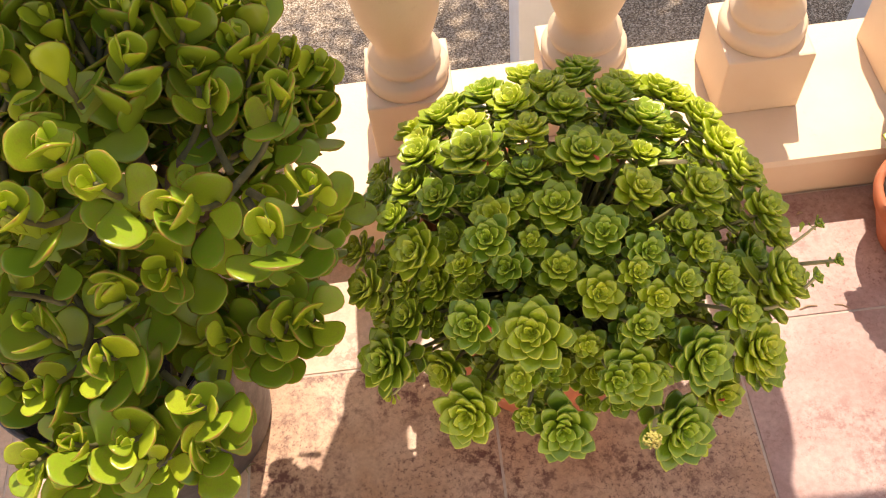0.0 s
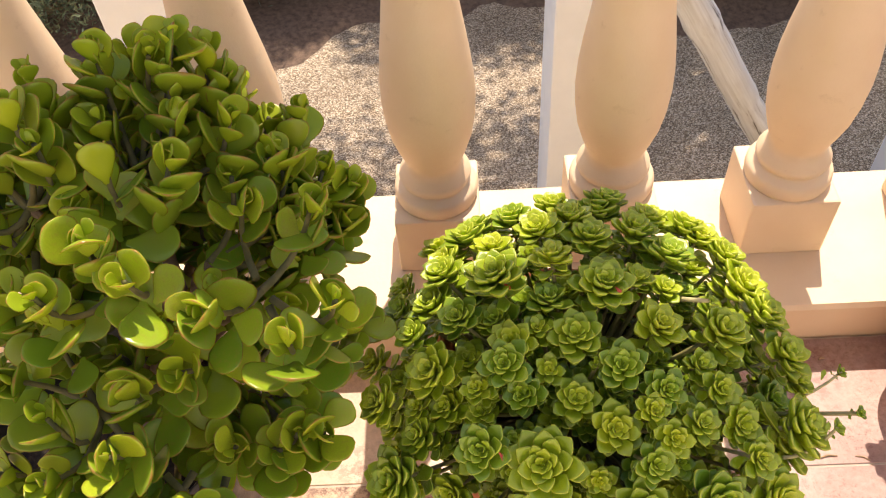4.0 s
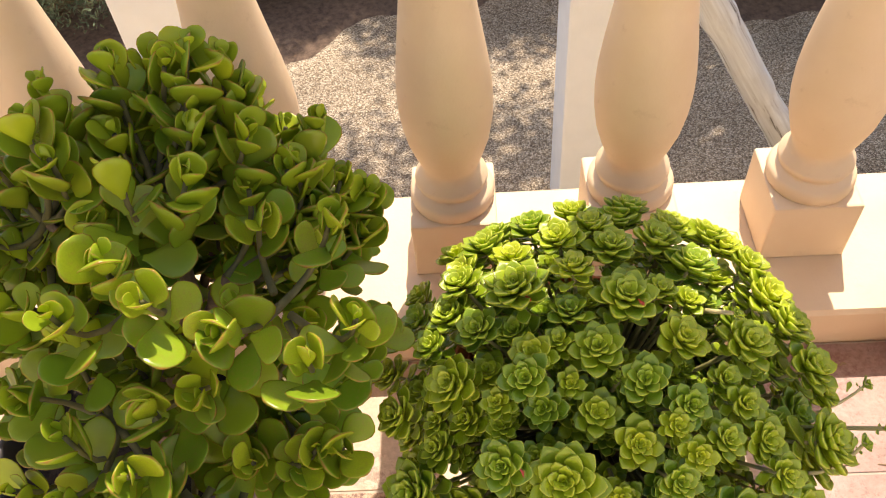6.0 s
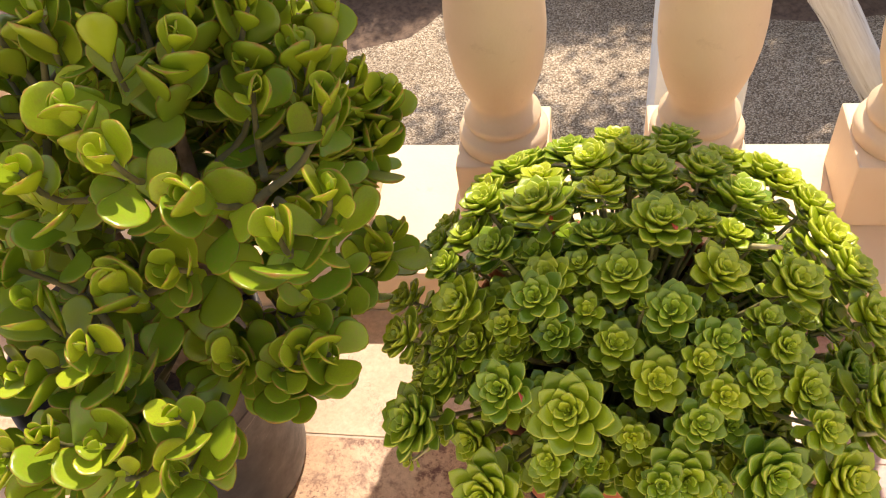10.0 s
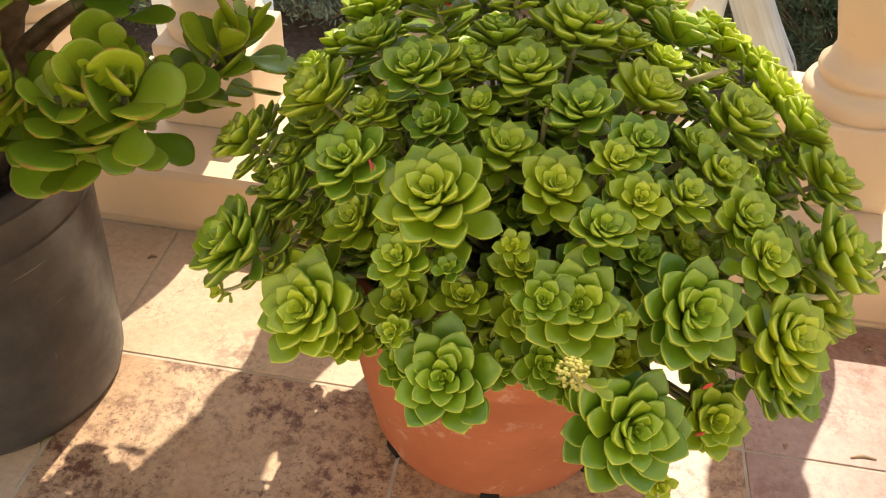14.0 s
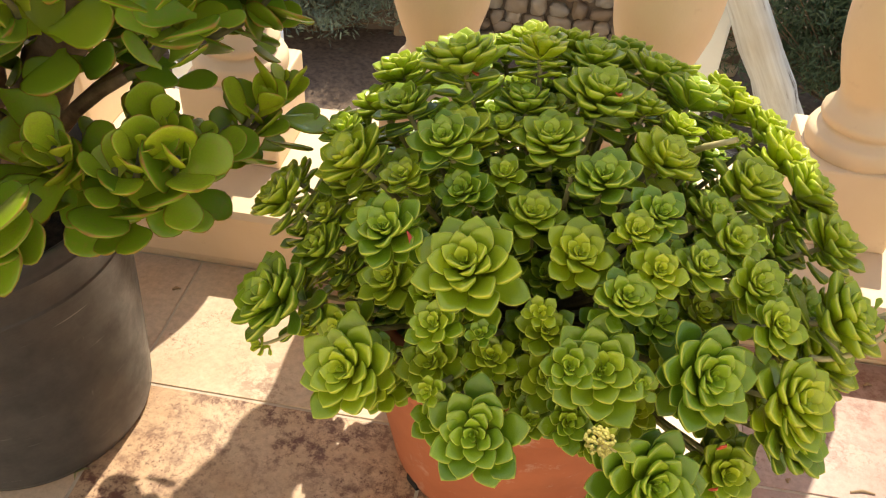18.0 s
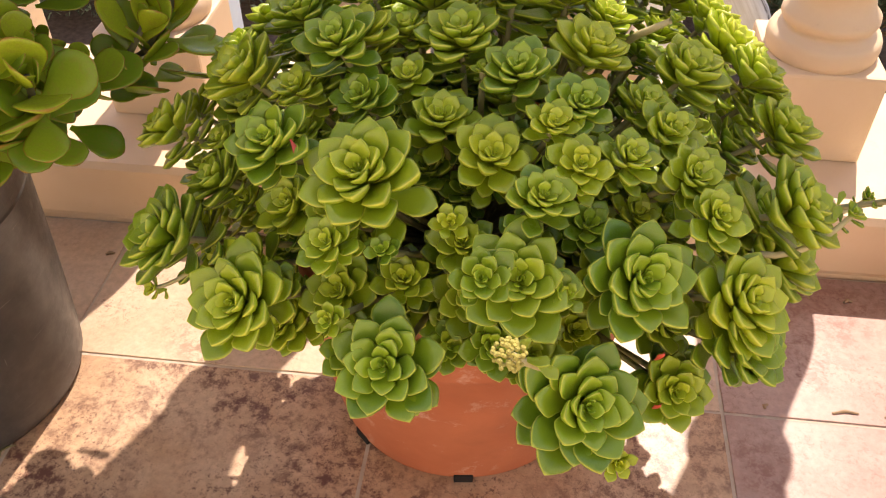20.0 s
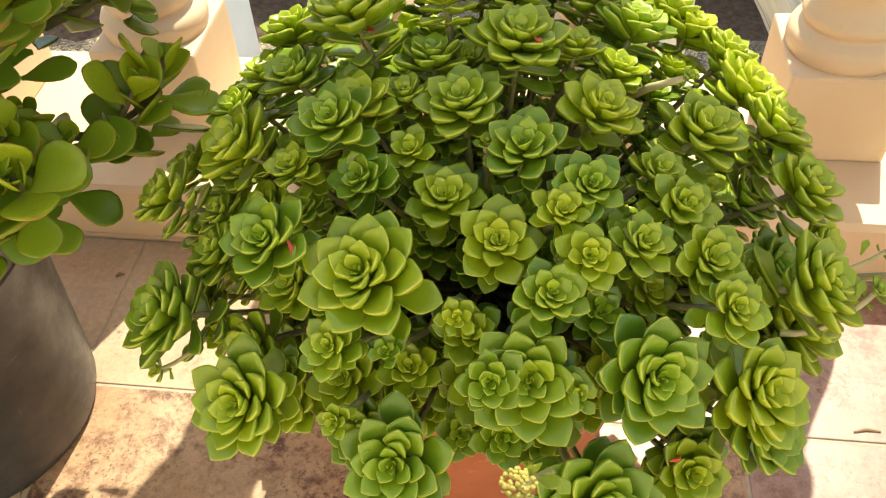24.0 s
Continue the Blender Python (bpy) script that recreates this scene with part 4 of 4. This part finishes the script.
# ---------------------------------------------------------------- small pot beside the balustrade
SP = Vector((0.793, 1.118, 0.0))
small = thing("potted_rosette_plant", SP, "small terracotta bowl with green succulent rosettes on the tiles", "potted plant", "potted plants")
part("pot", lathe([(0.060, 0.0), (0.066, 0.004), (0.082, 0.05), (0.092, 0.085), (0.098, 0.088), (0.101, 0.098), (0.099, 0.112), (0.092, 0.113), (0.088, 0.095), (0.07, 0.09)], 56), M_TERRA, small, smooth=True)
part("soil", lathe([(0.088, 0.088), (0.087, 0.097), (0.01, 0.101)], 28), M_SOIL, small, smooth=True)
other = RosettePlant(small, (0.815, 1.12, 0.14), (0.805, 1.11, 0.10), 17)
for i in range(40):
    a, b = fill.uniform(0, 2 * math.pi), math.acos(fill.uniform(0.0, 1.0))
    k = fill.uniform(0.75, 1.0)
    other.rosette(0.812 + 0.118 * k * math.cos(a) * math.sin(b), 1.13 + 0.085 * k * math.sin(a) * math.sin(b), 0.20 + 0.17 * k * math.cos(b), fill.uniform(0.024, 0.034))


# ---------------------------------------------------------------- litter
def twig(x, y, turn, length, r, label="dry brown twig on the floor tiles"):
    ob = part("twig", tube([(-length / 2, 0, r), (0, 0.002, r * 1.3), (length / 2, -0.001, r)], [r * 0.7, r, r * 0.6], 6), M_TWIG)
    ob.matrix_basis = pose(x, y, 0.0, 0, 0, turn)
    return tagged(ob, label, "twig")


twig(0.560, 1.196, 35, 0.014, 0.0020, "small dry leaf crumb beside the plinth")
twig(0.585, 1.188, -15, 0.008, 0.0018, "small dry leaf crumb beside the plinth")
twig(0.593, 1.026, 8, 0.026, 0.0016)
twig(0.640, 1.022, -20, 0.020, 0.0012)
twig(0.515, 1.025, 70, 0.006, 0.0018, "tiny dark dry crumb on the tiles")
twig(0.630, 1.185, 20, 0.010, 0.0022, "small dry leaf crumb beside the plinth")
twig(-0.235, 1.165, 30, 0.010, 0.0018, "small dry leaf crumb beside the plinth")

weed = thing("weed", (-0.228, 0.886, 0.0), "tiny dry weed sprouting at the foot of the black pot", "weed")
for a, l in ((10, 0.016), (80, 0.013), (150, 0.018), (220, 0.010), (300, 0.014)):
    d = Vector((math.cos(radians(a)), math.sin(radians(a)), 0.6)) * l
    part("blade", tube([(0, 0, 0), d * 0.6, d + Vector((0, 0, -0.003))], [0.0010, 0.0009, 0.0003], 5), M_STEM, weed)


# ---------------------------------------------------------------- floor tiles
tile_rng = random.Random(5)
GAP = 0.0019


def tile_mesh(w, d, material):
    return mesh_of("tile", box((-w / 2 + GAP, -d / 2 + GAP, -0.012), (w / 2 - GAP, d / 2 - GAP, 0.0), 0.0008), material)


FULL = {m: tile_mesh(TILE, TILE, m) for m in (M_TILE, M_TILE_OLD, M_TILE_PINK)}
CUT = {m: tile_mesh(TILE, 1.224 - Y0, m) for m in (M_TILE, M_TILE_OLD, M_TILE_PINK)}
for i in range(-12, 12):
    for j in range(-6, 1):
        kind = M_TILE_PINK if i >= 1 else M_TILE
        if (i, j) in ((-1, -1), (0, -1), (-1, -2), (0, -2)):
            kind = M_TILE_OLD
        y = (Y0 + 1.224) / 2 if j == 0 else Y0 + (j + 0.5) * TILE
        t = new("tile", (CUT if j == 0 else FULL)[kind])
        t.parent = floor
        t.location = (X0 + (i + 0.5) * TILE, y, tile_rng.uniform(-0.0005, 0.0005))
